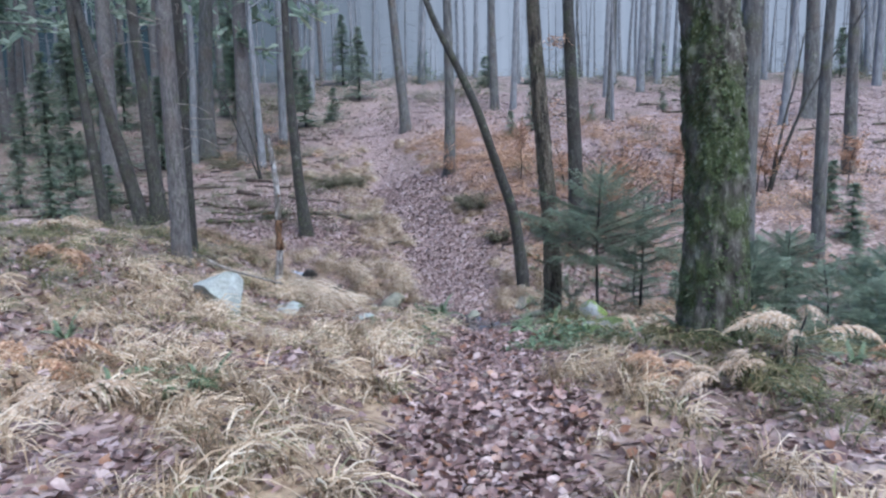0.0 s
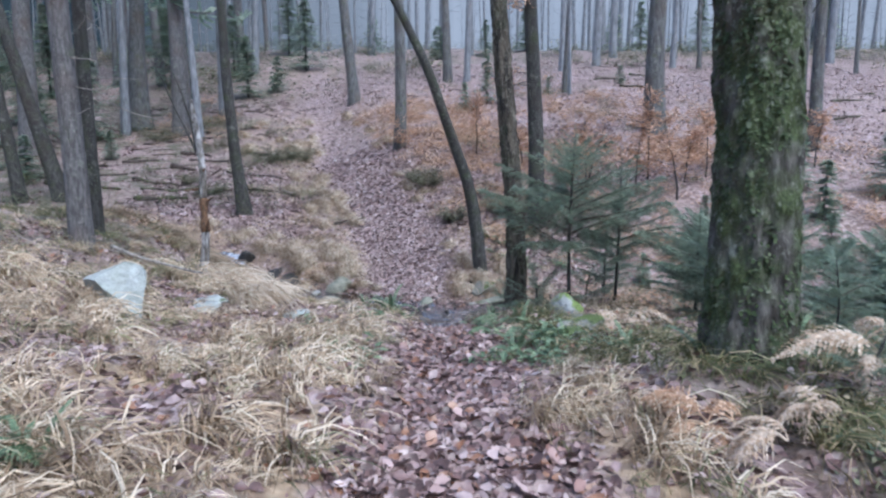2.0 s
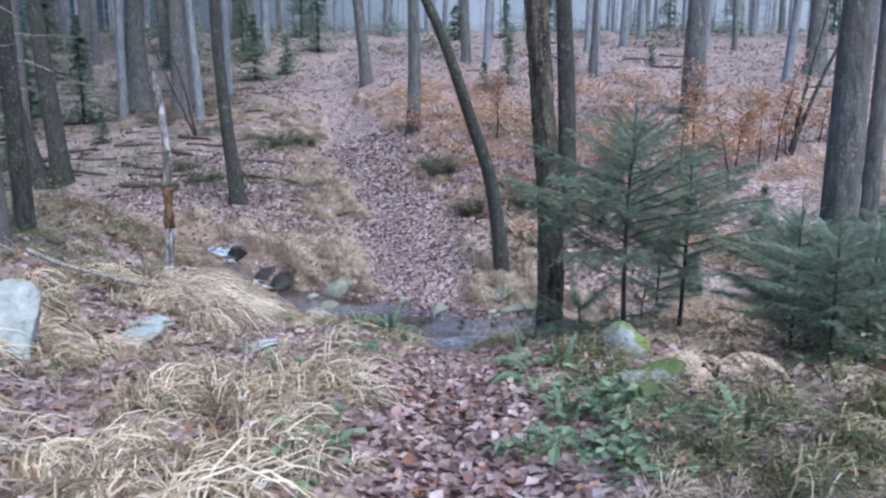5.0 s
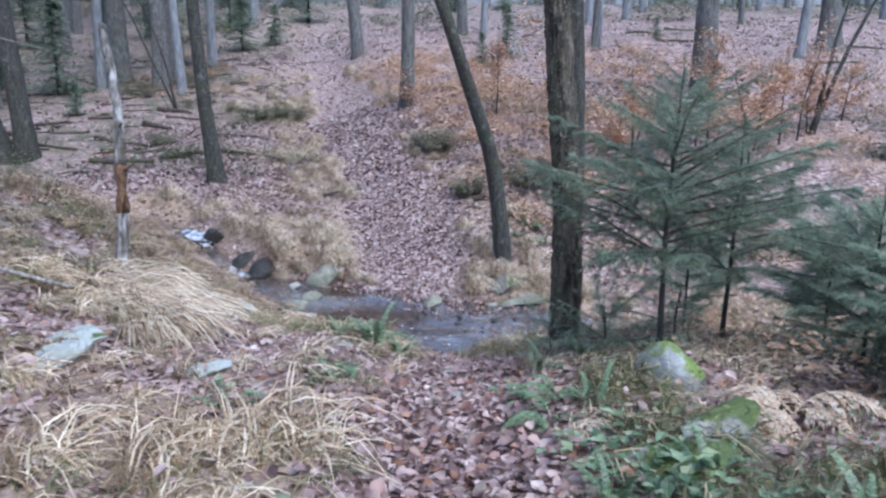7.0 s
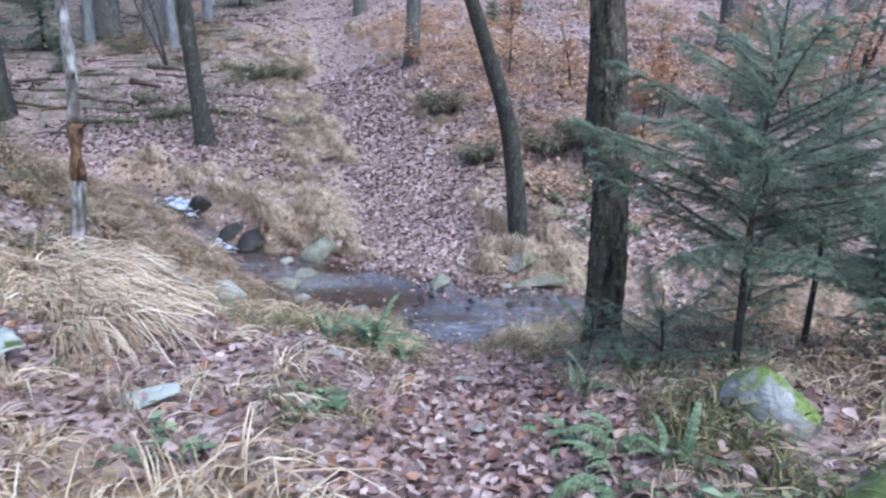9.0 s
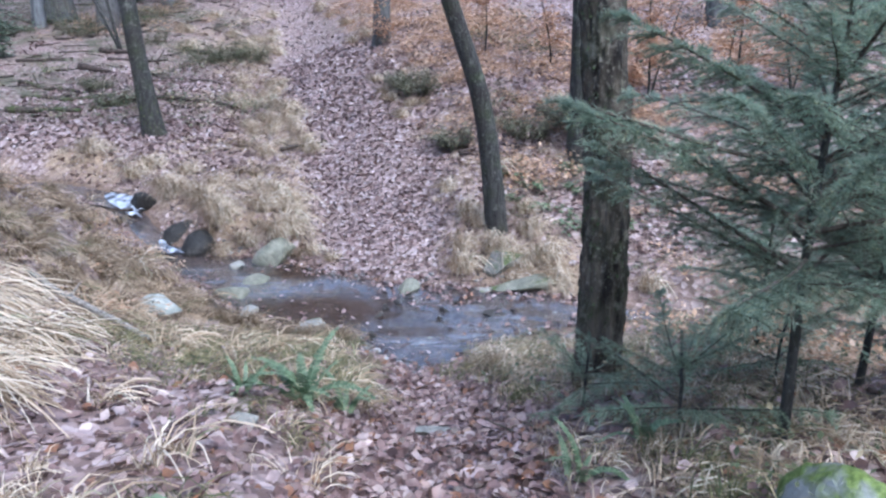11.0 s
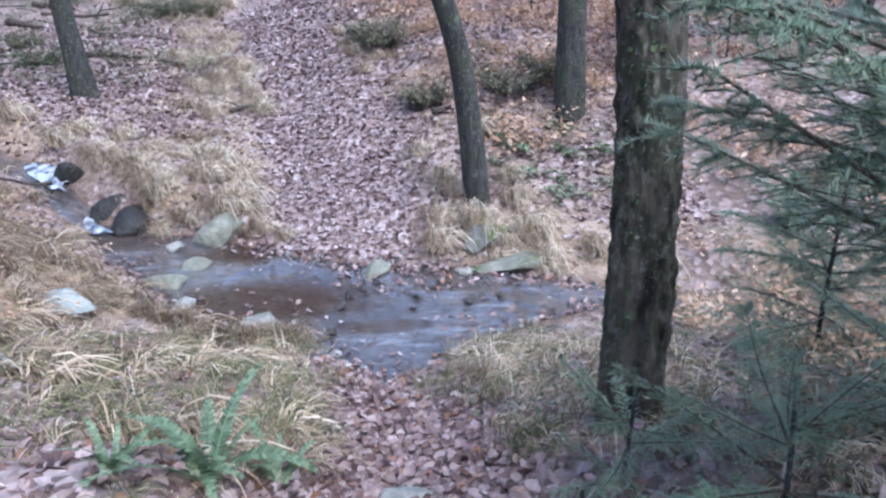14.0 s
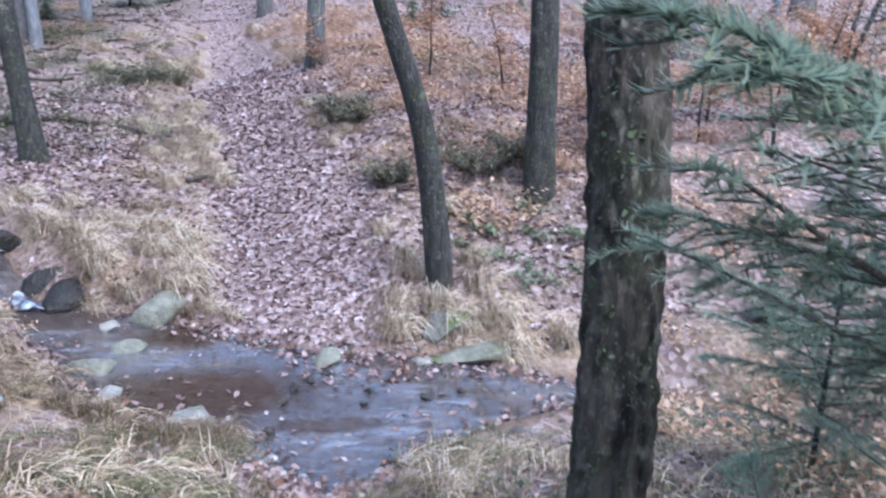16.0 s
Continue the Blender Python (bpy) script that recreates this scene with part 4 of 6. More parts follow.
def far_spruce_kind(seed, height, label):
    """A spruce seen from afar: a trunk and ragged tiers of short sprays."""
    rng = random.Random(seed)
    root = thing("dark_spruce", -16 - 3 * seed, 20 + 2 * seed, lz(-16 - 3 * seed, 20 + 2 * seed), label, "spruce", "dark spruces")
    line = bent_line([(0, 0, height / 2)], (0.05, 0, height), 10)
    part("trunk", sheet(*tube(line, np.linspace(0.02 * height, 0.01, 10), 7), "trunk", DARK_BARK), root)
    s = Soup()
    for k in range(int(46 * height)):
        z = height * (0.06 + 0.94 * rng.random() ** 1.2)
        reach = (0.36 * height * (1 - z / height) + 0.08) * rng.uniform(0.5, 1.1)
        a = rng.uniform(0, 6.283)
        bl = branch_line(rng, (0, 0, z), (math.cos(a), math.sin(a), 0.05), reach, 7, 0.05, 0.12)
        for q in range(36):
            p = bl[rng.randint(0, 6)]
            b = a + rng.uniform(-1.3, 1.3)
            d = np.array([math.cos(b), math.sin(b), rng.uniform(-0.5, 0.3)]) * rng.uniform(0.1, 0.22) * (0.7 + 0.12 * height)
            w = np.array([-d[1], d[0], rng.uniform(-0.05, 0.05)]) * 0.17
            s.add([p - w, p + w, p + d], [(0, 1, 2)])
    part("foliage", s.mesh("foliage", NEEDLES, False), root)
    return root


def dark_spruces():
    rng = random.Random(4)
    kinds = [far_spruce_kind(1, 3.0, "dense dark green spruce under the tall trunks"), far_spruce_kind(2, 1.6, "low bushy spruce on the slope"), far_spruce_kind(3, 6.0, "tall dark spruce with low branches")]
    for x, y, k, s in [(-15, 13, 1, 1.1), (-17.5, 15, 0, 0.9), (-14.6, 9.2, 1, 0.9), (-16.4, 11.0, 1, 1.2), (-18.5, 12.5, 0, 0.9), (-17.0, 8.8, 1, 1.0), (-19.5, 16.5, 0, 1.0), (-13.2, 16.5, 1, 0.8), (-21.5, 14.0, 0, 1.1), (-20, 19, 0, 1.1), (-13, 28, 1, 1.2), (-18, 31, 0, 1.2), (-24, 34, 2, 1.0), (-30, 38, 2, 1.2), (-14, 42, 2, 0.9), (-9.5, 35, 1, 1.5), (-20, 46, 2, 1.2), (-27, 27, 0, 1.2), (-34, 46, 2, 1.3), (-12, 55, 2, 1.1), (-24, 56, 2, 1.4), (5.5, 46, 0, 1.0), (1.5, 44, 1, 1.6), (9, 48, 0, 1.2), (16, 46, 0, 1.3), (24, 48, 2, 0.8), (-4, 52, 0, 1.2), (20, 52, 0, 1.5), (30, 44, 0, 1.3), (36, 50, 2, 0.9), (2.2, 20, 1, 0.9), (3.4, 22, 0, 0.8), (11, 5.5, 1, 1.0), (13, 4.5, 0, 0.7), (16, 7, 1, 1.3), (11.5, 27, 1, 0.7), (7, 25, 1, 0.6), (6.6, 0.4, 1, 0.8), (8.0, -2.2, 1, 0.95), (9.6, 1.2, 1, 0.8), (7.4, 3.2, 1, 0.6), (10.2, -1.2, 0, 0.6), (6.2, -6.4, 1, 0.7), (5.4, -8.4, 1, 0.6), (6.8, -5.2, 1, 0.9), (8.5, -4.2, 0, 0.6), (9.0, -0.4, 1, 1.0), (6.0, -3.3, 1, 0.8), (10.5, 3.2, 1, 1.0), (12, 0.5, 0, 0.6), (5.2, 1.2, 1, 0.5), (-16, 21, 2, 0.8), (-21, 25, 2, 1.0), (-28, 22, 2, 1.2), (-11, 33, 0, 1.3), (-25, 18, 0, 1.2), (-31, 30, 2, 1.3), (-17, 37, 2, 1.1), (-9, 45, 2, 1.0)]:
        copy_thing(kinds[k], pose(x, y, lz(x, y) - 0.04, 0, 0, rng.uniform(0, 360)) @ Matrix.Scale(s, 4))


dark_spruces()


# ---- stones ----
def stone(x, y, sx, sy, sz, seed, mat, label, sink=0.3, turn=0.0, name="stone", lean=0.0, z=None, angular=0.35, group="stones by the stream"):
    bm = bmesh.new()
    bmesh.ops.create_icosphere(bm, subdivisions=4, radius=1.0)
    off = Vector((seed * 3.7, seed * 1.3, seed * 2.1))
    planes = [(Vector((math.cos(seed + 2.1 * k), math.sin(seed * 1.7 + 2.6 * k), math.sin(seed + k * 1.9) * 0.8)).normalized(), 0.46 + 0.07 * ((seed * 3 + k) % 4)) for k in range(9)]
    for v in bm.verts:
        v.co *= 1 + 0.22 * noise.noise(v.co * 1.3 + off) + 0.07 * noise.noise(v.co * 4 + off)
        for d, lim in planes:
            over = v.co.dot(d) - lim
            if over > 0:
                v.co -= d * over * min(1.0, 0.62 + angular)
        v.co *= 1.35 + 0.06 * noise.noise(v.co * 7 + off)
        v.co = Vector((v.co.x * sx / 2, v.co.y * sy / 2, v.co.z * sz / 2))
    me = bpy.data.meshes.new(name)
    bm.to_mesh(me)
    bm.free()
    me.materials.append(mat)
    me.polygons.foreach_set("use_smooth", [True] * len(me.polygons))
    ob = new(name, me)
    base = lz(x, y) if z is None else z
    ob.matrix_basis = pose(x, y, base + sz / 2 - sink * sz, lean, lean * 0.6, turn)
    return tagged(ob, label, "stone", group)




def leaning_boulder(x, y, size, mat, label):
    """A broken block: broad smooth faces above, an undercut dark side below."""
    bm = bmesh.new()
    bmesh.ops.create_icosphere(bm, subdivisions=5, radius=1.0)
    cuts = [((0.3, -0.5, 0.81), 0.42), ((0.78, -0.45, 0.43), 0.55), ((-0.72, -0.58, -0.4), 0.12), ((-0.9, 0.1, 0.35), 0.72), ((0.1, -0.95, -0.2), 0.55), ((0.9, 0.3, -0.2), 0.74), ((-0.2, 0.9, 0.4), 0.6), ((-0.35, -0.15, 0.92), 0.5)]
    for v in bm.verts:
        for d, lim in cuts:
            d = Vector(d).normalized()
            over = v.co.dot(d) - lim
            if over > 0:
                v.co -= d * over * 0.96
        v.co *= 1 + 0.05 * noise.noise(v.co * 2.5) + 0.02 * noise.noise(v.co * 8)
        v.co = Vector((v.co.x * 0.62, v.co.y * 0.5, v.co.z * 0.62)) * size
    me = bpy.data.meshes.new("boulder")
    bm.to_mesh(me)
    bm.free()
    me.materials.append(mat)
    me.polygons.foreach_set("use_smooth", [True] * len(me.polygons))
    ob = new("boulder", me)
    ob.matrix_basis = pose(x, y, lz(x, y) + 0.13 * size, 0, 0, 0)
    return tagged(ob, label, "stone", "stones by the stream")


leaning_boulder(-3.52, -7.3, 0.82, WHITE_STONE, "big pale boulder with a flat face and undercut side")
stone(-3.0, -5.6, 0.6, 0.4, 0.14, 2, WHITE_STONE, "pale flat-topped boulder in dry grass", 0.5, 10, "boulder")
stone(-2.85, -6.05, 0.5, 0.4, 0.16, 3, WHITE_STONE, "pale slab leaning on another", 0.45, 60, "boulder")
stone(-1.62, -6.2, 0.36, 0.22, 0.11, 4, WHITE_STONE, "flat white stone among fallen leaves", 0.35, 15)
stone(1.82, -6.35, 0.34, 0.5, 0.5, 15, MOSS_CAPPED, "rounded pale boulder capped with bright moss", 0.58, 20, "boulder", angular=-0.45)
stone(1.3, -7.95, 0.7, 0.5, 0.26, 6, STONE_MOSSY, "low stone cushioned with moss beside the trail", 0.55, 0)
stone(1.75, -7.5, 0.8, 0.5, 0.28, 16, STONE_MOSSY, "mossy hump of stone", 0.55, 50)
stone(-3.03, -0.12, 0.62, 0.36, 0.26, 7, WHITE_STONE, "pale slab lying over a dark hollow", 0.3, 12)
stone(-2.45, 1.2, 0.5, 0.34, 0.24, 8, STONE_GREEN, "flat grey stone in the water", 0.3, 5, z=-0.06)
stone(-2.2, 1.75, 0.42, 0.3, 0.2, 9, STONE_GREEN, "flat brownish stone in the water", 0.3, 50, z=-0.06)
stone(-2.65, 2.45, 0.24, 0.2, 0.18, 10, STONE, "small pale stone in the stream", 0.2, 0, z=-0.04)
stone(-2.08, 2.85, 0.6, 0.5, 0.42, 11, STONE_GREEN, "greenish angular boulder at the water's edge", 0.25, 30, z=-0.03, angular=-0.2)
# Three blackened rocks take the place of the dark shade under the bank.
stone(-3.75, 4.0, 0.9, 0.5, 0.42, 60, SHADE_ROCK, "wet rock coloured near-black as the shade under the overhanging bank", 0.3, 30, z=0.05, angular=-0.2)
stone(-3.45, 3.35, 0.6, 0.5, 0.42, 61, SHADE_ROCK, "wet rock coloured near-black as the shaded hollow beside the cascade", 0.35, 80, z=0.0, angular=-0.2)
stone(-4.95, 4.95, 0.5, 0.4, 0.4, 62, SHADE_ROCK, "wet rock coloured near-black as shade at the lip of the fall", 0.3, 10, z=0.35)
stone(0.07, 1.25, 0.3, 0.26, 0.22, 12, STONE_GREEN, "rounded stone at the ford", 0.3, 0, z=0.0)
stone(1.85, 1.25, 0.95, 0.42, 0.2, 13, STONE_GREEN, "long flat ledge stone on the far bank", 0.3, 8, z=0.04)
stone(1.5, 1.75, 0.5, 0.42, 0.4, 14, STONE_MOSSY, "mossy stone set in the grass bank", 0.3, 0)
for k, (x, y, s) in enumerate([(0.5, 0.2, 0.12), (-0.28, 0.3, 0.17), (-0.2, 0.58, 0.19), (-0.05, 0.75, 0.17), (0.57, 0.47, 0.17), (1.15, 0.3, 0.2), (0.75, 0.75, 0.13), (1.5, 0.45, 0.15), (-0.35, -0.35, 0.22), (0.1, 0.95, 0.14)]):
    stone(x, y, s * 0.75, s * 0.5, s * 0.4, 20 + k, STONE_DARK, "small dark wet stone breaking the water", 0.3, 40 * k, z=0.01)
for k, (x, y, s) in enumerate([(0.35, -0.4, 0.16), (0.2, -0.55, 0.12), (-2.05, 0.5, 0.3), (-1.15, -0.2, 0.5), (-1.92, 0.15, 0.26), (-3.1, 2.6, 0.22), (0.35, -3.95, 0.18), (-0.6, -0.5, 0.2), (0.3, -5.9, 0.12), (-0.75, -4.9, 0.14), (1.15, 1.3, 0.24), (-0.3, 1.7, 0.16)]):
    stone(x, y, s * 1.4, s, s * 0.5, 40 + k, STONE, "small pale stone washed by the stream", 0.35, 33 * k, z=(-0.05 if abs(y - 0.5) < 1.3 else None))


# ---- snag, logs, sticks ----
def birch_snag():
    x, y = -4.04, -2.09
    root = thing("birch_snag", x, y, lz(x, y), "broken white birch stem with a rotten brown middle", "dead tree")
    pts = bent_line([(0.08, 0.1, 0.5), (0.02, 0.3, 1.25), (0.0, 0.45, 1.9), (-0.1, 0.6, 2.5)], (-0.22, 0.7, 3.1), 40)
    lo, mid, hi = pts[:15], pts[14:22], pts[21:]
    part("lower_stem", sheet(*tube(lo, np.linspace(0.085, 0.07, len(lo)), 14, 0.1, 3), "lower_stem", BIRCH), root, "peeling white bark")
    part("rotten_section", sheet(*tube(mid, 0.066 + 0.014 * np.sin(np.arange(len(mid)) * 1.3), 12, 0.3, 4), "rotten_section", ROTTEN), root, "brown rotten wood with no bark")
    part("upper_stem", sheet(*tube(hi, np.linspace(0.07, 0.05, len(hi)), 14, 0.12, 5), "upper_stem", BIRCH), root, "peeling white bark")
    rng = random.Random(5)
    for k in range(5):
        i = 14 + k * 3
        bl = branch_line(rng, pts[i], (rng.uniform(-1, 1), -0.5, rng.uniform(-0.4, 0.7)), rng.uniform(0.15, 0.45), 5, 0, 0.2)
        part("stub", sheet(*tube(bl, np.linspace(0.03, 0.012, 5), 6), "stub", ROTTEN), root, "broken dark branch stub")
    return root


birch_snag()


def log(name, start, end, r0, r1, mat, label, seed, category="log", stubs=2, group="fallen wood"):
    rng = random.Random(seed)
    a, b = np.array(start), np.array(end)
    n = 12
    pts = np.array([a + (b - a) * i / (n - 1) for i in range(n)])
    pts[:, 0] += 0.03 * np.sin(np.arange(n) * 0.9 + seed)
    for i in range(n):
        pts[i, 2] = lz(pts[i, 0], pts[i, 1]) + r0 * 0.6 + pts[i, 2]
    pts[1:-1, 2] = (pts[:-2, 2] + 2 * pts[1:-1, 2] + pts[2:, 2]) / 4
    o = pts.mean(0)
    root = thing(name, *o, label, category, group)
    part("stem", sheet(*tube(pts - o, np.linspace(r0, r1, n), 10, 0.12, seed), "stem", mat), root)
    for k in range(stubs):
        i = rng.randint(2, n - 3)
        bl = branch_line(rng, pts[i] - o, (rng.uniform(-1, 1), rng.uniform(-1, 1), rng.uniform(0.1, 0.8)), rng.uniform(0.15, 0.5), 5, 0, 0.2)
        part("stub", sheet(*tube(bl, np.linspace(r1 * 0.6, r1 * 0.25, 5), 5), "stub", mat), root)
    return root


log("dead_branch", (-3.3, -2.2, 0.3), (-1.95, -2.95, 0.06), 0.035, 0.022, DEADWOOD, "pale barkless branch lying by a straw tussock", 1, "branch", 1)
log("dead_branch", (-4.4, -5.1, 0.32), (-3.1, -5.1, 0.32), 0.025, 0.015, DEADWOOD, "thin pale stick lying across boulders", 2, "branch", 1)
rl = random.Random(9)
for k in range(16):
    x, y = rl.uniform(-15, -6.5), rl.uniform(9.5, 19)
    a, length = rl.uniform(-0.5, 0.5), rl.uniform(0.8, 2.4)
    log("rotting_log", (x, y, 0), (x + length * math.cos(a), y + length * math.sin(a), 0), rl.uniform(0.06, 0.13), 0.04, DEBRIS if k % 3 else LOG_BARK, "dark rotting log on brown leaf litter", 20 + k)
for k in range(9):
    x, y = rl.uniform(10, 24), rl.uniform(16, 32)
    a, length = rl.uniform(-0.4, 0.4), rl.uniform(1.0, 3.0)
    log("fallen_branch", (x, y, 0), (x + length * math.cos(a), y + length * math.sin(a), 0), 0.08, 0.03, LOG_BARK, "dark fallen branch on the leafy slope", 50 + k, "branch")
log("broken_branch", (-2.7, 7.0, 0.1), (-1.7, 7.3, 0.05), 0.05, 0.02, LOG_BARK, "dark broken branch beside the trail", 70, "branch", 4)


def saplings(x, y, tops, r, mat, label, seed, leafy=0):
    """Thin stems from one foot, some with dead leaves still on."""
    rng = random.Random(seed)
    root = thing("sapling", x, y, lz(x, y), label, "sapling", "saplings")
    leaves = Soup()
    for k, top in enumerate(tops):
        line = branch_line(rng, (0.04 * k, 0, -0.05), top, float(np.linalg.norm(top)), 12, 0, 0.09)
        part("stem", sheet(*tube(line, np.linspace(r, r * 0.25, 12), 7, 0.08, seed + k), "stem", mat), root)
        for j in range(leafy or 4):
            i = rng.randint(4, 11)
            bl = branch_line(rng, line[i], (rng.uniform(-1, 1), rng.uniform(-1, 1), rng.uniform(0, 0.5)), rng.uniform(0.25, 0.8), 6, 0, 0.15)
            part("twig", sheet(*tube(bl, np.linspace(r * 0.3, 0.002, 6), 4), "twig", mat), root)
            if leafy:
                for q in range(48):
                    leaf_into(leaves, bl[rng.randint(1, 5)] + np.array([rng.uniform(-0.13, 0.13) for _ in range(3)]), rng.uniform(0.07, 0.12), rng)
    if leafy:
        part("leaves", leaves.mesh("leaves", COPPER, False), root, "dead copper-orange leaves")
    return root


def leaf_into(soup, p, size, rng, flat=False):
    """One curled leaf with a pointed tip."""
    a = rng.uniform(0, 6.283)
    d = np.array([math.cos(a), math.sin(a), rng.uniform(-0.8, 0.4) if not flat else rng.uniform(-0.15, 0.25)])
    s = np.cross(d, (0, 0, 1))
    s = s / np.linalg.norm(s) * 0.32 * size
    up = np.array([0, 0, 0.12 * size])
    d = d * size
    soup.add([p, p + 0.45 * d + s + up, p + 0.5 * d - 0.4 * up, p + 0.45 * d - s + up, p + d + 0.5 * up], [(0, 2, 1), (0, 3, 2), (1, 2, 4), (2, 3, 4)])


saplings(-10.0, 18.0, [(-1.5, 0, 4.6), (-0.6, 0, 4.6)], 0.06, DARK_BARK, "two thin leafless stems from one foot", 1)
saplings(10.2, 8.1, [(0.9, 0, 5.6), (1.6, 0.3, 6.4)], 0.07, DARK_BARK, "twisting dark leafless stems", 2)
saplings(7.35, 5.2, [(0.0, 0, 2.3)], 0.035, DARK_BARK, "young beech with dead copper leaves", 3, 12)
saplings(7.1, 7.2, [(0.1, 0, 2.8)], 0.035, DARK_BARK, "young beech with dead copper leaves", 4, 14)
saplings(5.0, 6.5, [(-0.1, 0, 2.2), (0.4, 0, 2.0)], 0.03, DARK_BARK, "young beech with dead copper leaves", 5, 10)
saplings(9.6, 7.6, [(0.1, 0, 2.6)], 0.03, DARK_BARK, "young beech with dead copper leaves", 6, 14)
for k, (x, y) in enumerate([(8.0, 6.5), (10.2, 8.3), (8.9, 7.1), (6.4, 6.0), (11.6, 9.2), (12.6, 7.6), (4.4, 5.6), (2.0, 10.5)]):
    saplings(x, y, [(0.1 * (-1) ** k, 0, 1.5 + 0.2 * (k % 4))], 0.025, DARK_BARK, "young beech with dead copper leaves", 30 + k, 16)
saplings(3.4, 9.0, [(0.1, 0, 1.8)], 0.03, DARK_BARK, "young beech with dead copper leaves", 7, 10)
saplings(-0.9, 13.2, [(0.2, 0, 1.5)], 0.025, DARK_BARK, "low copper-leaved beech shoot at a trunk", 8, 8)


def leafy_twigs(root, z, way, length, seed):
    """A low side shoot of a tree that kept a few dead leaves."""
    rng = random.Random(seed)
    s = Soup()
    for k in range(3):
        bl = branch_line(rng, (-0.1, -0.1, z + 0.2 * k), (way[0], way[1] + rng.uniform(-0.3, 0.3), rng.uniform(-0.2, 0.3)), length * rng.uniform(0.6, 1.1), 7, 0, 0.15)
        part("twig", sheet(*tube(bl, np.linspace(0.016, 0.004, 7), 4), "twig", DARK_BARK), root)
        for q in range(34):
            leaf_into(s, bl[rng.randint(2, 6)] + np.array([rng.uniform(-0.14, 0.14) for _ in range(3)]), rng.uniform(0.08, 0.13), rng)
    part("leaves", s.mesh("leaves", COPPER, False), root, "withered orange leaves")


leafy_twigs(straight, 3.7, (-0.9, -0.2), 1.3, 1)
leafy_twigs(straight, 5.6, (-0.8, -0.2), 1.2, 2)


# ---- ferns ----
def frond(length, seed, droop=0.5, narrow=0.3):
    """A feathered frond along x: a stalk with paired drooping leaflets, each a row of lobes."""
    rng = random.Random(seed)
    n = 34
    t = np.linspace(0, 1, n)
    line = np.stack([length * t * (1 - 0.15 * droop * t), length * 0.06 * np.sin(2.4 * t + seed), length * (0.8 * t - droop * 1.15 * t * t)], -1)
    s = Soup()
    s.add(*tube(line[::3], np.linspace(0.005, 0.0015, len(line[::3])), 4, cap=False))
    for i in range(6, n):
        w = length * narrow * math.sin(math.pi * min(1, (0.1 + 0.95 * (1 - t[i]))) * 0.62) * rng.uniform(0.75, 1.1)
        for side in (-1, 1):
            d = np.array([0.45, side * 1.0, rng.uniform(-0.5, 0.15)])
            d = d / np.linalg.norm(d)
            sag = rng.uniform(0.3, 0.9)
            for j in range(4):
                a, b = line[i] + d * w * j / 4, line[i] + d * w * (j + 1.15) / 4
                fat = length * 0.032 * (1 - j / 5)
                da, db = np.array([0, 0, -sag * w * (j / 4) ** 2]), np.array([0, 0, -sag * w * ((j + 1) / 4) ** 2])
                tip = np.array([fat, 0, rng.uniform(-0.3, 0.3) * fat])
                s.add([a + da, (a + b) / 2 + tip + da, b + db, (a + b) / 2 - tip + da], [(0, 1, 2, 3)])
    return s


FRONDS = {}


def fern(x, y, count, length, mat, label, seed, droop=0.5, narrow=0.3, lift=0.0, aim=None, spread=180.0, name="fern"):
    rng = random.Random(seed)
    root = thing(name, x, y, lz(x, y) + lift, label, "fern", "ferns")
    for k in range(count):
        key = (round(length, 2), seed % 3 + k % 3, mat.name)
        if key not in FRONDS:
            FRONDS[key] = frond(length, key[1] + 3, droop, narrow).mesh("frond", mat, False)
        a = (aim if aim is not None else 0) + (k / count - 0.5) * 2 * spread + rng.uniform(-15, 15)
        part("frond", FRONDS[key], root, at=pose(0, 0, -lift * 0.5, rng.uniform(-25, 25), rng.uniform(-22, 12), a) @ Matrix.Scale(rng.uniform(0.75, 1.1), 4))
    return root


fern(2.62, -11.5, 5, 0.75, PALE_FERN, "bleached dead fern arching over the undergrowth", 1, 0.75, 0.15, 0.5, 150, 140, "dead_fern")
fern(1.66, -12.3, 4, 0.36, PALE_FERN, "curled bleached dead fern beside the trail", 2, 1.1, 0.24, 0.35, 160, 60, "dead_fern")
fern(1.45, -11.9, 4, 0.4, BRACKEN, "brown dead fern bent to the ground", 3, 0.9, 0.3, 0.15, 200, 140, "dead_fern")
fern(1.98, -12.0, 4, 0.34, PALE_FERN, "bleached dead fern curling over brown leaves", 12, 1.0, 0.26, 0.32, 180, 130, "dead_fern")
fern(2.35, -7.2, 6, 0.6, PALE_FERN, "bleached dead bracken below a young spruce", 4, 0.9, 0.3, 0.1, None, 180, "dead_fern")


def strap_frond(length, seed):
    """A stiff comb-like frond: short broad lobes that touch along a strong midrib."""
    rng = random.Random(seed)
    n = 30
    t = np.linspace(0, 1, n)
    bend = rng.uniform(0.35, 0.8)
    line = np.stack([length * (0.42 * t + 0.32 * t * t), length * 0.05 * np.sin(2.2 * t + seed), length * (1.05 * t - bend * t * t)], -1)
    s = Soup()
    s.add(*tube(line[::3], np.linspace(0.004, 0.0015, 10), 4, cap=False))
    for i in range(3, n - 1):
        w = length * 0.085 * math.sin(math.pi * min(1, 0.16 + 0.84 * (1 - t[i])) * 0.6) * rng.uniform(0.85, 1.1)
        run = (line[i + 1] - line[i]) * 0.95
        for side in (-1, 1):
            d = np.array([0.25, side, rng.uniform(-0.05, 0.3)]) * w
            s.add([line[i], line[i] + run, line[i] + run * 1.1 + d * 0.85, line[i] + run * 0.75 + d, line[i] + run * 0.2 + d * 0.85], [(0, 1, 2, 3, 4)])
    return s


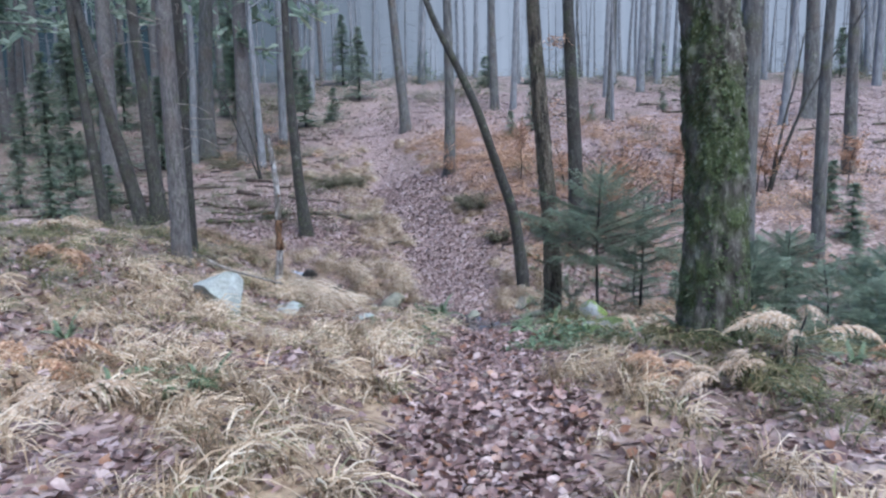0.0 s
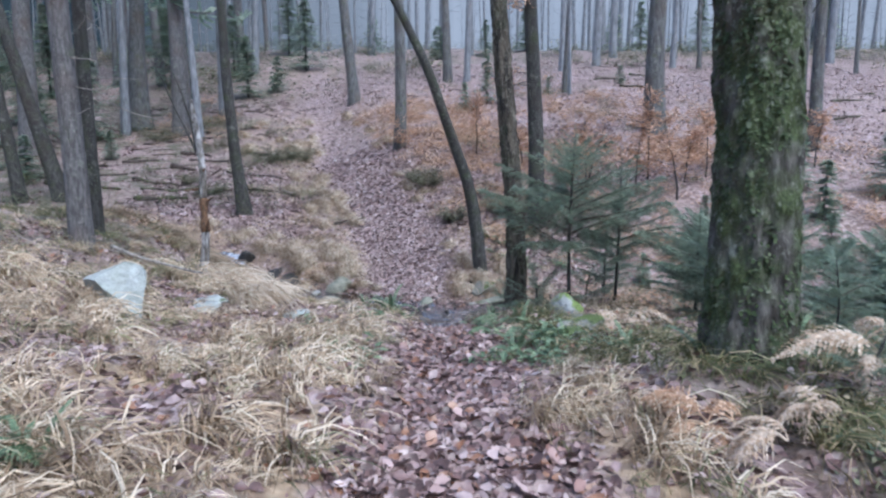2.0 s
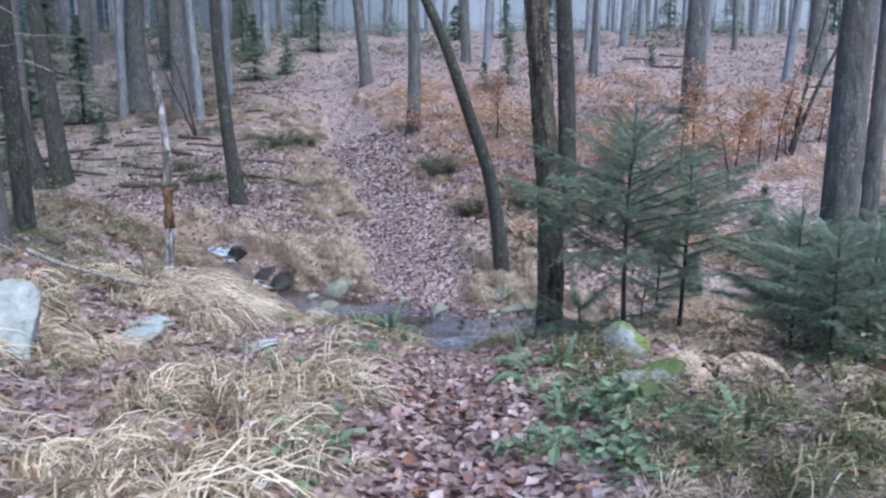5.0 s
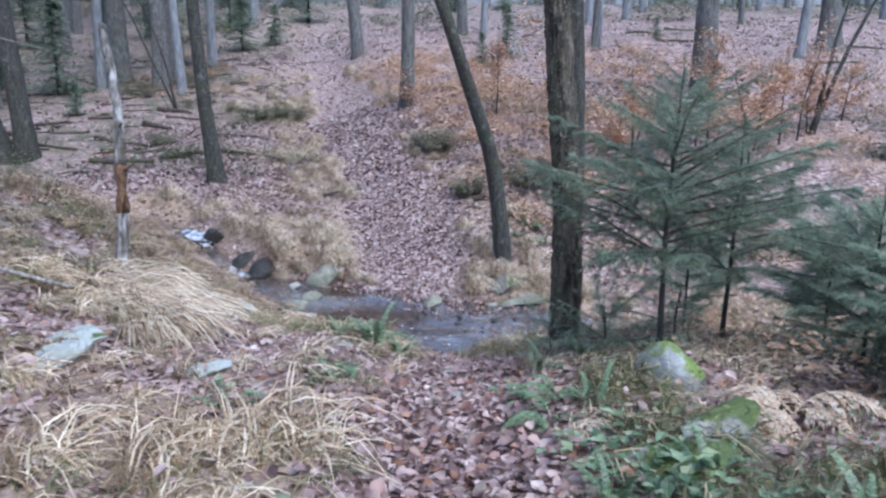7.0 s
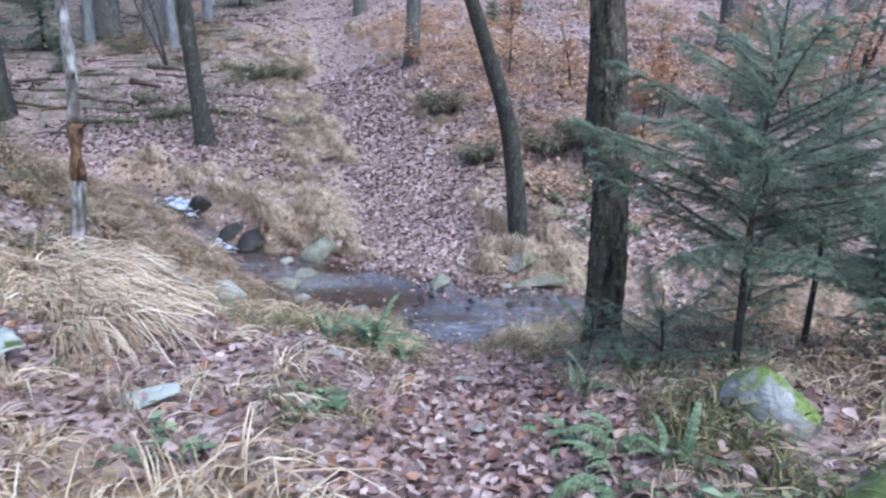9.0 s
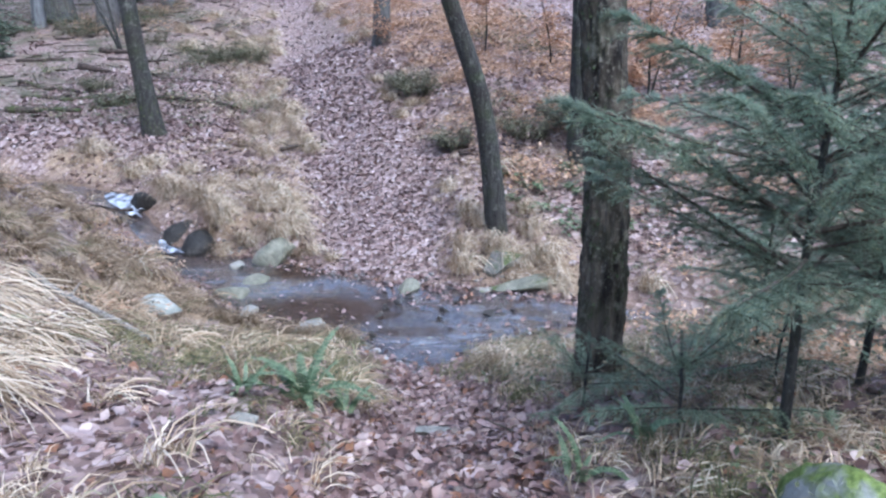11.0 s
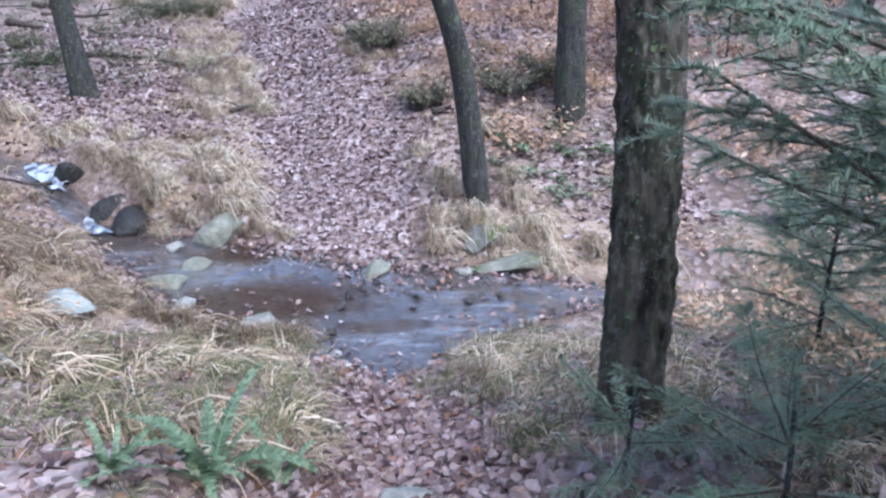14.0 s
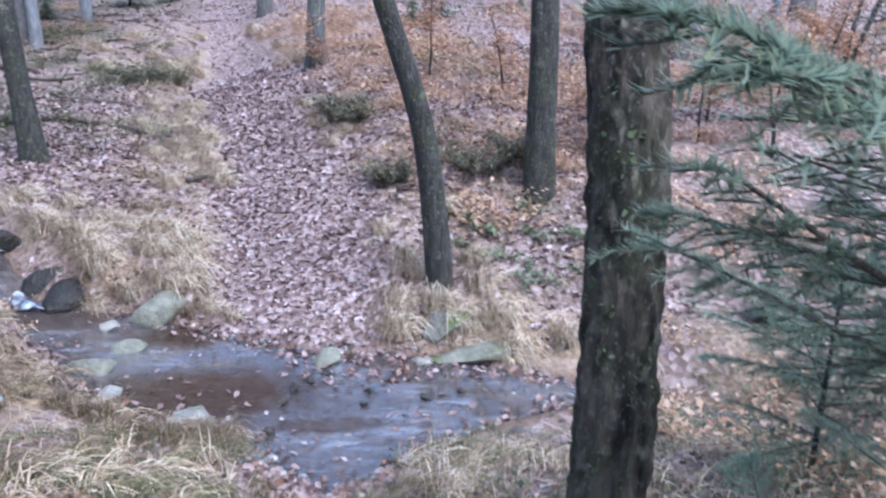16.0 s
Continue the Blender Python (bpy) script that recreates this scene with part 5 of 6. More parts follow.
STRAPS = [strap_frond(0.5, 70 + k).mesh("frond", FERN_GREEN, False) for k in range(5)]


def hard_fern(x, y, count, size, label, seed):
    rng = random.Random(seed)
    root = thing("hard_fern", x, y, lz(x, y), label, "fern", "ferns")
    for k in range(count):
        part("frond", STRAPS[k % 5], root, at=pose(rng.uniform(-0.04, 0.04), rng.uniform(-0.04, 0.04), -0.01, rng.uniform(-15, 15), rng.uniform(-20, 18), k * 137.5) @ Matrix.Scale(size * rng.uniform(0.65, 1.15), 4))
    return root


hard_fern(-0.5, -4.4, 12, 1.1, "green hard fern with strap fronds by the trail", 5)
hard_fern(-0.28, -4.15, 7, 0.8, "green hard fern with strap fronds by the trail", 6)
hard_fern(-0.85, -4.45, 8, 0.7, "small hard fern in the dry grass", 7)
hard_fern(1.95, -10.75, 9, 0.9, "hard fern at the foot of the mossy beech", 8)
hard_fern(2.45, -10.6, 10, 1.1, "hard fern at the foot of the mossy beech", 9)
for k, (x, y) in enumerate([(0.95, -8.3), (1.5, -8.1), (2.0, -8.6), (1.15, -6.9), (-1.9, -12.0), (-2.4, -12.4), (-3.6, -10.8), (3.1, -11.2), (1.0, -5.6), (1.45, -5.2)]):
    hard_fern(x, y, 8, 0.6 + 0.05 * (k % 4), "low green fern among grass and dead leaves", 80 + k)


def bramble(x, y, reach, leaves, seed):
    """Arching prickly stems with broad evergreen leaves."""
    rng = random.Random(seed)
    root = thing("bramble", x, y, lz(x, y), "low evergreen bramble with broad green leaves", "bramble", "brambles")
    s = Soup()
    for k in range(7):
        a = rng.uniform(0, 6.283)
        bl = branch_line(rng, (0, 0, -0.02), (math.cos(a), math.sin(a), rng.uniform(0.5, 1.1)), reach * rng.uniform(0.7, 1.2), 9, 0.13, 0.12)
        part("stem", sheet(*tube(bl, np.linspace(0.005, 0.002, 9), 4), "stem", ROTTEN), root)
        for q in range(leaves // 7):
            leaf_into(s, bl[rng.randint(2, 8)] + np.array([rng.uniform(-0.06, 0.06), rng.uniform(-0.06, 0.06), rng.uniform(-0.02, 0.06)]), rng.uniform(0.06, 0.11), rng, k % 2 == 0)
    part("leaves", s.mesh("leaves", FERN_GREEN, False), root, "broad green leaves")
    return root


for k, (x, y) in enumerate([(0.8, -9.0), (1.2, -8.8), (1.05, -9.4), (0.8, -6.4), (-0.6, -9.0), (-0.5, -9.6), (3.2, -9.3), (2.7, -9.9), (-0.7, -6.2), (-1.3, -6.8), (2.4, 2.9), (2.9, 3.4), (2.2, 3.6), (1.95, 3.2), (3.0, 4.1), (2.7, 2.4), (3.6, 3.2), (3.4, 2.5), (1.9, 4.0), (1.0, -8.2), (1.4, -8.35), (1.2, -7.7)]):
    bramble(x, y, 0.4 if k < 3 or k > 9 else 0.26, 84 if k < 3 or k > 9 else 42, 60 + k)
for k, (x, y) in enumerate([(-3.2, -11.9), (-2.6, -12.6), (-5.1, -8.2), (2.9, -12.6), (4.0, -10.4), (-6.3, -6.0)]):
    fern(x, y, 5, 0.55, PALE_FERN if k % 2 else BRACKEN, "dead fern lying in the straw grass", 30 + k, 0.95, 0.3, 0.1, None, 180, "dead_fern")
for k, (x, y) in enumerate([(-2.0, -12.2), (-2.3, -11.8), (-5.0, -10.3), (3.5, -12.1), (3.0, -10.2), (0.95, -6.6), (0.85, -7.0)]):
    fern(x, y, 5, 0.36, FERN_GREEN, "small green fern in the grass", 40 + k, 0.8, 0.2)


# ---- grass, leaf litter, undergrowth: uncounted, joined ----
def tussock(seed, blades, length, spread, lay, sweep=1.2, wide=1.0, rise=1.0):
    """A tuft of long blades that arch over, mostly to one side."""
    rng = np.random.RandomState(seed)
    v, f = [], []
    for k in range(blades):
        a = rng.normal(0, sweep)
        d = np.array([np.cos(a), np.sin(a)])
        r0, b = spread * np.sqrt(rng.rand()) * 0.5, rng.uniform(0, 6.283)
        foot = np.array([np.cos(b), np.sin(b)]) * r0
        ln = length * rng.uniform(0.45, 1.2)
        up, over = rise * ln * rng.uniform(0.22, 0.62), ln * rng.uniform(0.45, 1.0) * lay
        w = wide * rng.uniform(0.0026, 0.0058)
        side = np.array([-d[1], d[0]]) * w
        curl = rng.uniform(-0.3, 0.3)
        drop = rng.uniform(0.85, 1.25)
        n = len(v)
        for t in (0, 0.3, 0.6, 0.85, 1.0):
            c = foot + d * over * t ** 1.3 + np.array([-d[1], d[0]]) * curl * ln * t * t
            z = up * (2.3 * t - 2.3 * drop * 0.93 * t * t)
            k2 = 1 - 0.75 * t
            v += [(*(c - side * k2), z), (*(c + side * k2), z + w * 0.8)]
        f += [(n + 2 * i, n + 2 * i + 1, n + 2 * i + 3, n + 2 * i + 2) for i in range(4)]
    return np.array(v), np.array(f)


def scatter(name, protos, spots, mat, label, category):
    """Sets copies of the tufts at spots of (x, y, size, turn), joined into one mesh."""
    vs, fs, n = [], [], 0
    for k, (x, y, z, s, a) in enumerate(spots):
        v, f = protos[k % len(protos)]
        c, q = np.cos(a), np.sin(a)
        w = np.stack([s * (c * v[:, 0] - q * v[:, 1]) + x, s * (q * v[:, 0] + c * v[:, 1]) + y, s * v[:, 2] + z], -1)
        vs.append(w)
        fs.append(f + n)
        n += len(v)
    v, f = np.concatenate(vs), np.concatenate(fs)
    me = bpy.data.meshes.new(name)
    me.vertices.add(len(v))
    me.vertices.foreach_set("co", v.ravel())
    size = f.shape[1]
    me.loops.add(f.size)
    me.loops.foreach_set("vertex_index", f.ravel().astype(np.int32))
    me.polygons.add(len(f))
    me.polygons.foreach_set("loop_start", np.arange(0, f.size, size, dtype=np.int32))
    me.materials.append(mat)
    me.update(calc_edges=True)
    me.validate()
    return tagged(new(name, me), label, category, kind="stuff")


def dry_land(x, y):
    return (y < eased(x, NEAR_EDGE) - 0.05) | (y > eased(x, FAR_EDGE) + 0.05)


def spots_by(weight, count, box, seed, lo, hi, lift=0.0):
    rng = np.random.RandomState(seed)
    x, y = rng.uniform(box[0], box[1], count), rng.uniform(box[2], box[3], count)
    fall = (np.hypot(x + 5.0, y - 4.6) < 0.75) | (np.hypot(x + 4.1, y - 3.4) < 0.55)
    keep = (rng.rand(count) < weight(x, y)) & dry_land(x, y) & ~fall
    x, y = x[keep], y[keep]
    s = rng.uniform(lo, hi, len(x))
    return np.stack([x, y, land(x, y) - 0.01 + lift * rng.rand(len(x)), s, rng.uniform(0, 6.28, len(x))], -1)


TUFTS = [tussock(k, 34, 0.46 + 0.05 * (k % 3), 0.22, 0.7 + 0.12 * (k % 4), 1.2, 1.6) for k in range(7)]
MOPS = [tussock(60 + k, 95, 0.7, 0.4, 0.85, 2.4, 1.35) for k in range(4)]
BROAD = [tussock(80 + k, 60, 0.62, 0.3, 0.95, 1.6, 1.9) for k in range(5)]
BANK_MOPS = [tussock(90 + k, 230, 0.74, 0.32, 0.68, 3.1, 1.5, 1.2) for k in range(4)]
HAIR = [tussock(110 + k, 420, 0.85, 0.55, 0.8, 0.55, 1.2, 0.8) for k in range(4)]
THIN = [tussock(20 + k, 22, 0.42, 0.3, 0.95) for k in range(4)]
scatter("straw_grass", TUFTS, spots_by(lambda x, y: straw_cover(x, y) ** 1.3 * np.where((x < -1.6) & (y > -3.0), 0.15, 1.0), 1900, (-6.5, 3.0, -15.5, -0.2), 1, 0.5, 1.05), STRAW, "dry straw-coloured tussock grass", "grass")
scatter("mound_grass", TUFTS, spots_by(lambda x, y: straw_cover(x, y), 700, (-7.5, -1.6, -3.0, 3.6), 19, 0.6, 1.1), DULL_STRAW, "withered brown grass on the mound by the stream", "grass")
scatter("pale_tufts", THIN, spots_by(lambda x, y: 0.55 * (off_trail(x, y) > 0.25) * np.ones_like(x), 420, (0.7, 3.4, -5.9, -0.6), 20, 0.6, 1.0), PALE_STRAW, "pale dry grass under the young spruces", "grass")
scatter("bank_grass", BROAD, spots_by(lambda x, y: straw_cover(x, y), 90, (-8, 4.0, 0.8, 9), 2, 0.6, 1.1), PALE_STRAW, "dry tussock grass on the stream bank", "grass")
scatter("brown_grass", TUFTS, spots_by(lambda x, y: straw_cover(x, y) * 0.8, 800, (-6.5, 3.0, -15.5, -1), 14, 0.5, 0.9), DULL_STRAW, "brown withered grass among the straw", "grass")
scatter("loose_straw", THIN, spots_by(lambda x, y: 0.35 * (off_trail(x, y) > 0.1) * np.ones_like(x), 2600, (-6, 4, -14, 8), 16, 0.5, 0.9), STRAW, "loose straw blades among the leaves", "grass")
scatter("brown_bank_grass", BROAD, spots_by(lambda x, y: straw_cover(x, y), 60, (-8, 4.0, 0.8, 9), 24, 0.6, 1.0), DULL_STRAW, "withered brown grass on the stream bank", "grass")
scatter("rank_grass", BROAD, spots_by(lambda x, y: green_cover(x, y) * np.where(y < -11, 0.35, 0.8) * (x > 1.2), 1300, (1.2, 8, -13.5, -6), 25, 0.4, 0.8), GREEN_GRASS, "rank green and yellow grass under the beech", "grass")
scatter("far_grass", THIN, spots_by(lambda x, y: straw_cover(x, y) * 0.5, 3000, (-11, 2.0, 6, 26), 3, 0.8, 1.4), PALE_STRAW, "dry grass along the trail", "grass")
scatter("green_tufts", THIN, spots_by(lambda x, y: 0.15 * straw_cover(x, y) + green_cover(x, y) * 0.7, 5600, (-10, 7, -14, 1), 4, 0.6, 1.1), GREEN_GRASS, "green and yellowing grass blades", "grass")
scatter("litter_grass", THIN, spots_by(lambda x, y: np.clip(0.1 + 0.9 * vnoise(x, y, 0.7, 98), 0, 1) * (off_trail(x, y) > 0.05), 1400, (-4.5, 3.0, -10, -3.2), 67, 0.4, 0.8), GREEN_GRASS, "short green and yellow grass among the leaves", "grass")
scatter("litter_straw", TUFTS, spots_by(lambda x, y: np.clip(0.6 * vnoise(x, y, 0.6, 99), 0, 1) * (off_trail(x, y) > 0.1), 800, (-4.5, 3.0, -10, -3.2), 68, 0.45, 0.9), PALE_STRAW, "bent pale grass blades among the leaves", "grass")
scatter("mixed_grass", THIN, spots_by(lambda x, y: 0.5 * (off_trail(x, y) > 0.15) * (y < eased(x, NEAR_EDGE)), 700, (-2.6, 2.2, -4.2, -0.3), 5, 0.6, 1.0), GREEN_GRASS, "thin green and yellow grass by the ford", "grass")


def mop_spots():
    """Big drooping mops: along the banks, on the hummock by the fall and beside the trail."""
    rng = np.random.RandomState(12)
    out = [(-2.5, -4.9, 1.2), (-3.1, -4.3, 1.2), (-2.7, -3.7, 1.1), (-3.4, -3.3, 1.2), (-0.95, -7.3, 1.2), (-0.6, -7.75, 1.0), (-1.5, -7.6, 1.0), (-2.0, -8.0, 1.1), (-2.9, -8.9, 1.1), (1.4, 2.0, 0.9), (0.95, 2.3, 0.9), (2.1, 1.7, 1.0), (2.0, 2.4, 1.0), (-1.85, 3.3, 1.15), (-2.45, 3.9, 1.05), (-3.3, 3.9, 1.1), (-3.75, 4.6, 1.1), (-4.6, 5.3, 1.0), (-3.1, 5.0, 0.9), (-5.2, 6.3, 1.0)]
    out += [(x, y, 0.68) for x, y in [(-4.9, 2.2), (-4.4, 1.5), (-3.9, 0.9), (-4.6, 0.6), (-3.7, 0.2), (-4.2, -0.3), (-4.9, -0.6), (-5.4, 1.2), (-5.5, 2.8), (-5.9, 3.6), (-3.6, -1.2), (-4.7, -1.6), (-6.2, 1.9), (-6.5, 0.4), (-5.8, -1.0)]]
    out += [(rng.uniform(-4.5, -0.9), rng.uniform(-13.5, -8.6), rng.uniform(0.7, 1.0)) for _ in range(20)]
    out += [(rng.uniform(0.75, 1.6), rng.uniform(-13.8, -10.2), rng.uniform(0.6, 0.9)) for _ in range(7)]
    out += [(x, float(eased(x, FAR_EDGE)) + rng.uniform(0.35, 0.8), rng.uniform(0.75, 1.15)) for x in np.arange(-6.5, -1.2, 1.1)]
    out += [(x, float(eased(x, FAR_EDGE)) + rng.uniform(0.25, 0.6), rng.uniform(0.8, 1.1)) for x in np.arange(0.9, 4.0, 0.65)]
    out += [(x, float(eased(x, NEAR_EDGE)) - rng.uniform(0.2, 0.5), rng.uniform(0.5, 0.75)) for x in np.arange(-2.4, -0.5, 0.25)]
    for k in range(120):
        y = rng.uniform(7.0, 25)
        side = -1 if rng.rand() < 0.82 else 1
        reach = float(lerp(y, [(4, 1.2), (9, 1.6), (15, 2.8), (25, 4.5)])) if side < 0 else 0.7
        x = float(lerp(y, TRAIL)) + side * (float(lerp(y, [(4, 0.85), (10, 1.0), (25, 1.0)])) + reach * rng.rand() ** 1.3)
        if math.hypot(x + 5.57, y - 8.0) > 0.5 and float(vnoise(x, y, 1.6, 97)) > 0.0:
            out.append((x, y, rng.uniform(0.5, 0.85) * (1 + 0.012 * y)))
    out += [(0.75, 4.0, 0.75), (1.05, 3.1, 0.9), (1.2, 2.75, 0.85), (2.0, 3.0, 0.8), (1.75, 1.75, 0.75), (-4.2, 4.9, 1.0), (-2.3, 4.4, 1.1), (-2.0, 4.0, 1.0), (-2.65, 4.9, 0.9), (-3.7, 5.6, 0.9), (-4.4, 6.2, 0.9), (-3.5, 4.25, 0.9), (-3.05, 3.75, 0.85), (-4.35, 5.15, 0.8), (-3.05, 3.15, 0.75), (-3.7, 4.35, 0.85), (-3.4, 3.95, 0.7), (-2.55, 3.2, 0.7), (-1.5, 2.8, 0.7), (-1.15, 2.55, 0.55), (1.05, -2.0, 0.7), (1.2, -2.7, 0.7), (0.95, -3.3, 0.5), (0.85, -1.5, 0.5)]
    return [(x, y, lz(x, y) - 0.03, s, rng.uniform(0, 6.28)) for x, y, s in out]


def grass_mops():
    """Each mop is a tuft that one could dig up and carry off."""
    near = [sheet(v, f.tolist(), "grass_tussock", STRAW, False) for v, f in MOPS]
    bank = [sheet(v, f.tolist(), "grass_tussock", PALE_STRAW, False) for v, f in BANK_MOPS]
    combed = [sheet(v, f.tolist(), "grass_tussock", PALE_STRAW, False) for v, f in HAIR]
    dull = [sheet(v, f.tolist(), "grass_tussock", DULL_STRAW, False) for v, f in BANK_MOPS]
    for k, (x, y, z, s, a) in enumerate(mop_spots()):
        ob = new("grass_tussock", (combed if x < -2 and -5.5 < y < -2.5 else near if y < -2.5 else dull if x < -3.3 and y < 3.7 or x < -0.3 and y < 0.9 else bank)[k % 4])
        ob.matrix_basis = Matrix.Translation((x, y, z)) @ Matrix.Rotation(-0.9 + 0.12 * a if x < -2 and -5.5 < y < -2.5 else a, 4, "Z") @ Matrix.Scale(s, 4)
        by = "on the near slope" if y < -2.5 else "hanging over the stream bank"
        tagged(ob, "drooping mop of pale dry grass " + by, "grass tussock", "grass tussocks")


grass_mops()


def leaf_shape(seed):
    rng = np.random.RandomState(seed)
    c, k = rng.uniform(-0.2, 0.3, 2)
    w = rng.uniform(0.26, 0.36)
    v = np.array([(-0.5, 0, 0.02), (-0.1, w, 0.10 + c), (0.0, 0, 0.0), (-0.05, -w, 0.10 + k), (0.28, w * 0.7, 0.06 + c), (0.28, -w * 0.7, 0.06 + k), (0.5, 0, 0.1 + c)])
    tilt = rng.uniform(-0.6, 0.6, 2)
    v[:, 2] += v[:, 0] * tilt[0] + v[:, 1] * tilt[1] + 0.1
    return v, np.array([(0, 2, 1), (0, 3, 2), (1, 2, 4), (2, 3, 5), (2, 6, 4), (2, 5, 6)])


LEAVES = [leaf_shape(k) for k in range(12)]


FLAT_LEAVES = [(v[[0, 1, 6, 3]], np.array([(0, 3, 2, 1)])) for v, f in LEAVES]


def litter_weight(x, y):
    return np.clip(1.0 - straw_cover(x, y) * 0.6 - 0.6 * green_cover(x, y), 0.5, 1)


scatter("leaf_litter", LEAVES, spots_by(litter_weight, 56000, (-6, 6, -15.5, -0.6), 6, 0.04, 0.1), LITTER, "wet mauve-brown fallen beech leaves", "leaves")
scatter("caught_leaves", LEAVES, spots_by(lambda x, y: 0.25 + 0.6 * np.clip(vnoise(x, y, 0.8, 91), 0, 1), 9000, (-5.5, 4.0, -15.0, -4.0), 61, 0.05, 0.1, 0.09), LITTER, "curled brown leaves caught in the dry grass", "leaves")
scatter("trail_leaves", LEAVES, spots_by(lambda x, y: (off_trail(x, y) < 0.15) * 1.0, 30000, (-1.2, 1.3, -15.5, -1.0), 7, 0.05, 0.1), LITTER, "fallen leaves trodden into the trail", "leaves")
scatter("slope_leaves", LEAVES, spots_by(litter_weight, 22000, (-7, 4.5, 1.2, 7), 8, 0.06, 0.115), DRY_LITTER, "fallen leaves on the rising slope", "leaves")
scatter("upper_leaves", FLAT_LEAVES, spots_by(litter_weight, 34000, (-10, 8.0, 7, 16), 18, 0.08, 0.14), DRY_LITTER, "fallen leaves high on the slope", "leaves")
scatter("far_leaves", FLAT_LEAVES, spots_by(lambda x, y: (x > lerp(y, TRAIL) - 2.5) * (1 - 0.85 * green_cover(x, y)), 40000, (-12, 28, 8, 40), 9, 0.08, 0.17), DRY_LITTER, "pinkish fallen leaves carpeting the open slope", "leaves")
scatter("stand_leaves", FLAT_LEAVES, spots_by(lambda x, y: (x < lerp(y, TRAIL) - 2.0) * (1 - 0.7 * green_cover(x, y)), 16000, (-24, -3, 6, 34), 69, 0.08, 0.16), DARK_LITTER, "dark red-brown fallen leaves under the stand", "leaves")


def clump(seed, count, size):
    """A low tangle of curled dead leaves and stalks."""
    rng = np.random.RandomState(seed)
    v, f = [], []
    for k in range(count):
        p = np.array([rng.normal(0, 0.22), rng.normal(0, 0.22), abs(rng.normal(0, 0.16)) + 0.03])
        a, b = rng.uniform(0, 6.28), rng.uniform(-0.6, 0.6)
        d = np.array([np.cos(a), np.sin(a), b]) * size * rng.uniform(0.6, 1.3)
        s = np.array([-np.sin(a), np.cos(a), rng.uniform(-0.5, 0.5)]) * size * rng.uniform(0.15, 0.3)
        n = len(v)
        v += [p, p + d * 0.5 + s, p + d, p + d * 0.5 - s]
        f.append((n, n + 1, n + 2, n + 3))
    return np.array(v), np.array(f)


CLUMPS = [clump(k, 60, 0.1) for k in range(6)]


def stick(seed):
    """A short crooked piece of dead branch lying almost flat."""
    rng = random.Random(seed)
    v, f = tube(branch_line(rng, (-0.4, 0, 0.04), (1, 0, 0.06), 0.9, 6, 0, 0.18), np.linspace(0.03, 0.012, 6), 5, cap=False)
    return np.array(v), np.array(f)


STICKS = [stick(k) for k in range(7)]
scatter("forest_debris", STICKS, spots_by(lambda x, y: 0.2 + 0.6 * np.clip(vnoise(x, y, 2.2, 94), 0, 1), 1300, (-24, -5.8, 7.5, 30), 64, 0.4, 1.3), DEBRIS, "dark dead sticks strewn over the forest floor", "sticks")
scatter("slope_sticks", STICKS, spots_by(lambda x, y: 0.25 * (off_trail(x, y) > 0.6), 500, (-6, 26, 3, 34), 65, 0.3, 1.1), DEBRIS, "dead sticks lying on the leafy slope", "sticks")
scatter("near_sticks", STICKS, spots_by(lambda x, y: 0.4 * np.ones_like(x), 150, (-5, 4, -14, -1), 66, 0.2, 0.5), TWIG, "small twigs lying among the leaves", "sticks")


def copper_weight(x, y):
    right = np.clip((off_trail(x, y) - 0.5) / 1.0, 0, 1) * (x > lerp(y, TRAIL))
    left = 0.5 * (x < lerp(y, TRAIL)) * np.clip((off_trail(x, y) - 2.0) / 2, 0, 1) * np.clip((y - 18) / 6, 0, 1)
    return np.clip((0.45 + vnoise(x, y, 2.0, 51)) * (right * np.maximum(np.clip((y - 2.0) / 2, 0, 1), 0.7 * np.clip((x - 2.2) / 1.0, 0, 1)) * np.clip((30 - y) / 14, 0, 1) * np.clip((15 - x) / 6, 0.2, 1) + left), 0, 1)


scatter("dead_bracken", CLUMPS, spots_by(copper_weight, 7000, (-14, 18, -4, 34), 10, 0.5, 1.2), BRACKEN, "orange-brown dead bracken on the slope", "bracken")


def low_green_weight(x, y):
    return np.clip(vnoise(x, y, 1.8, 61) - 0.15, 0, 1) * (off_trail(x, y) > 0.5) * np.where(x < -5, 1.8, 0.6)


BUSHES = [clump(40 + k, 80, 0.07) for k in range(4)]
scatter("low_undergrowth", BUSHES, spots_by(low_green_weight, 4200, (-24, 20, 6, 34), 11, 0.7, 1.6), UNDER, "low green bilberry and moss clumps", "undergrowth")
scatter("crest_undergrowth", BUSHES, spots_by(lambda x, y: np.clip(0.4 + vnoise(x, y, 4.0, 66), 0, 1), 2000, (-55, 55, 32, 74), 15, 1.5, 3.5), UNDER, "low bushes along the crest of the slope", "undergrowth")
scatter("left_undergrowth", BUSHES, spots_by(lambda x, y: green_cover(x, y) * 0.3, 1800, (-11, -3.5, -13, 5), 22, 0.3, 0.7), UNDER, "low green moss and bilberry in the grass", "undergrowth")
scatter("right_undergrowth", BUSHES, spots_by(lambda x, y: green_cover(x, y) * np.where(y < -9.5, 0.14, 0.4), 3200, (0.8, 9, -14, 6), 12, 0.35, 0.85), UNDER, "low tangled green undergrowth", "undergrowth")


def slope_patches(x, y):
    return np.clip(0.1 + vnoise(x, y, 1.5, 71) + 0.4 * vnoise(x, y, 0.5, 72), 0, 1) * (off_trail(x, y) > 1.0)


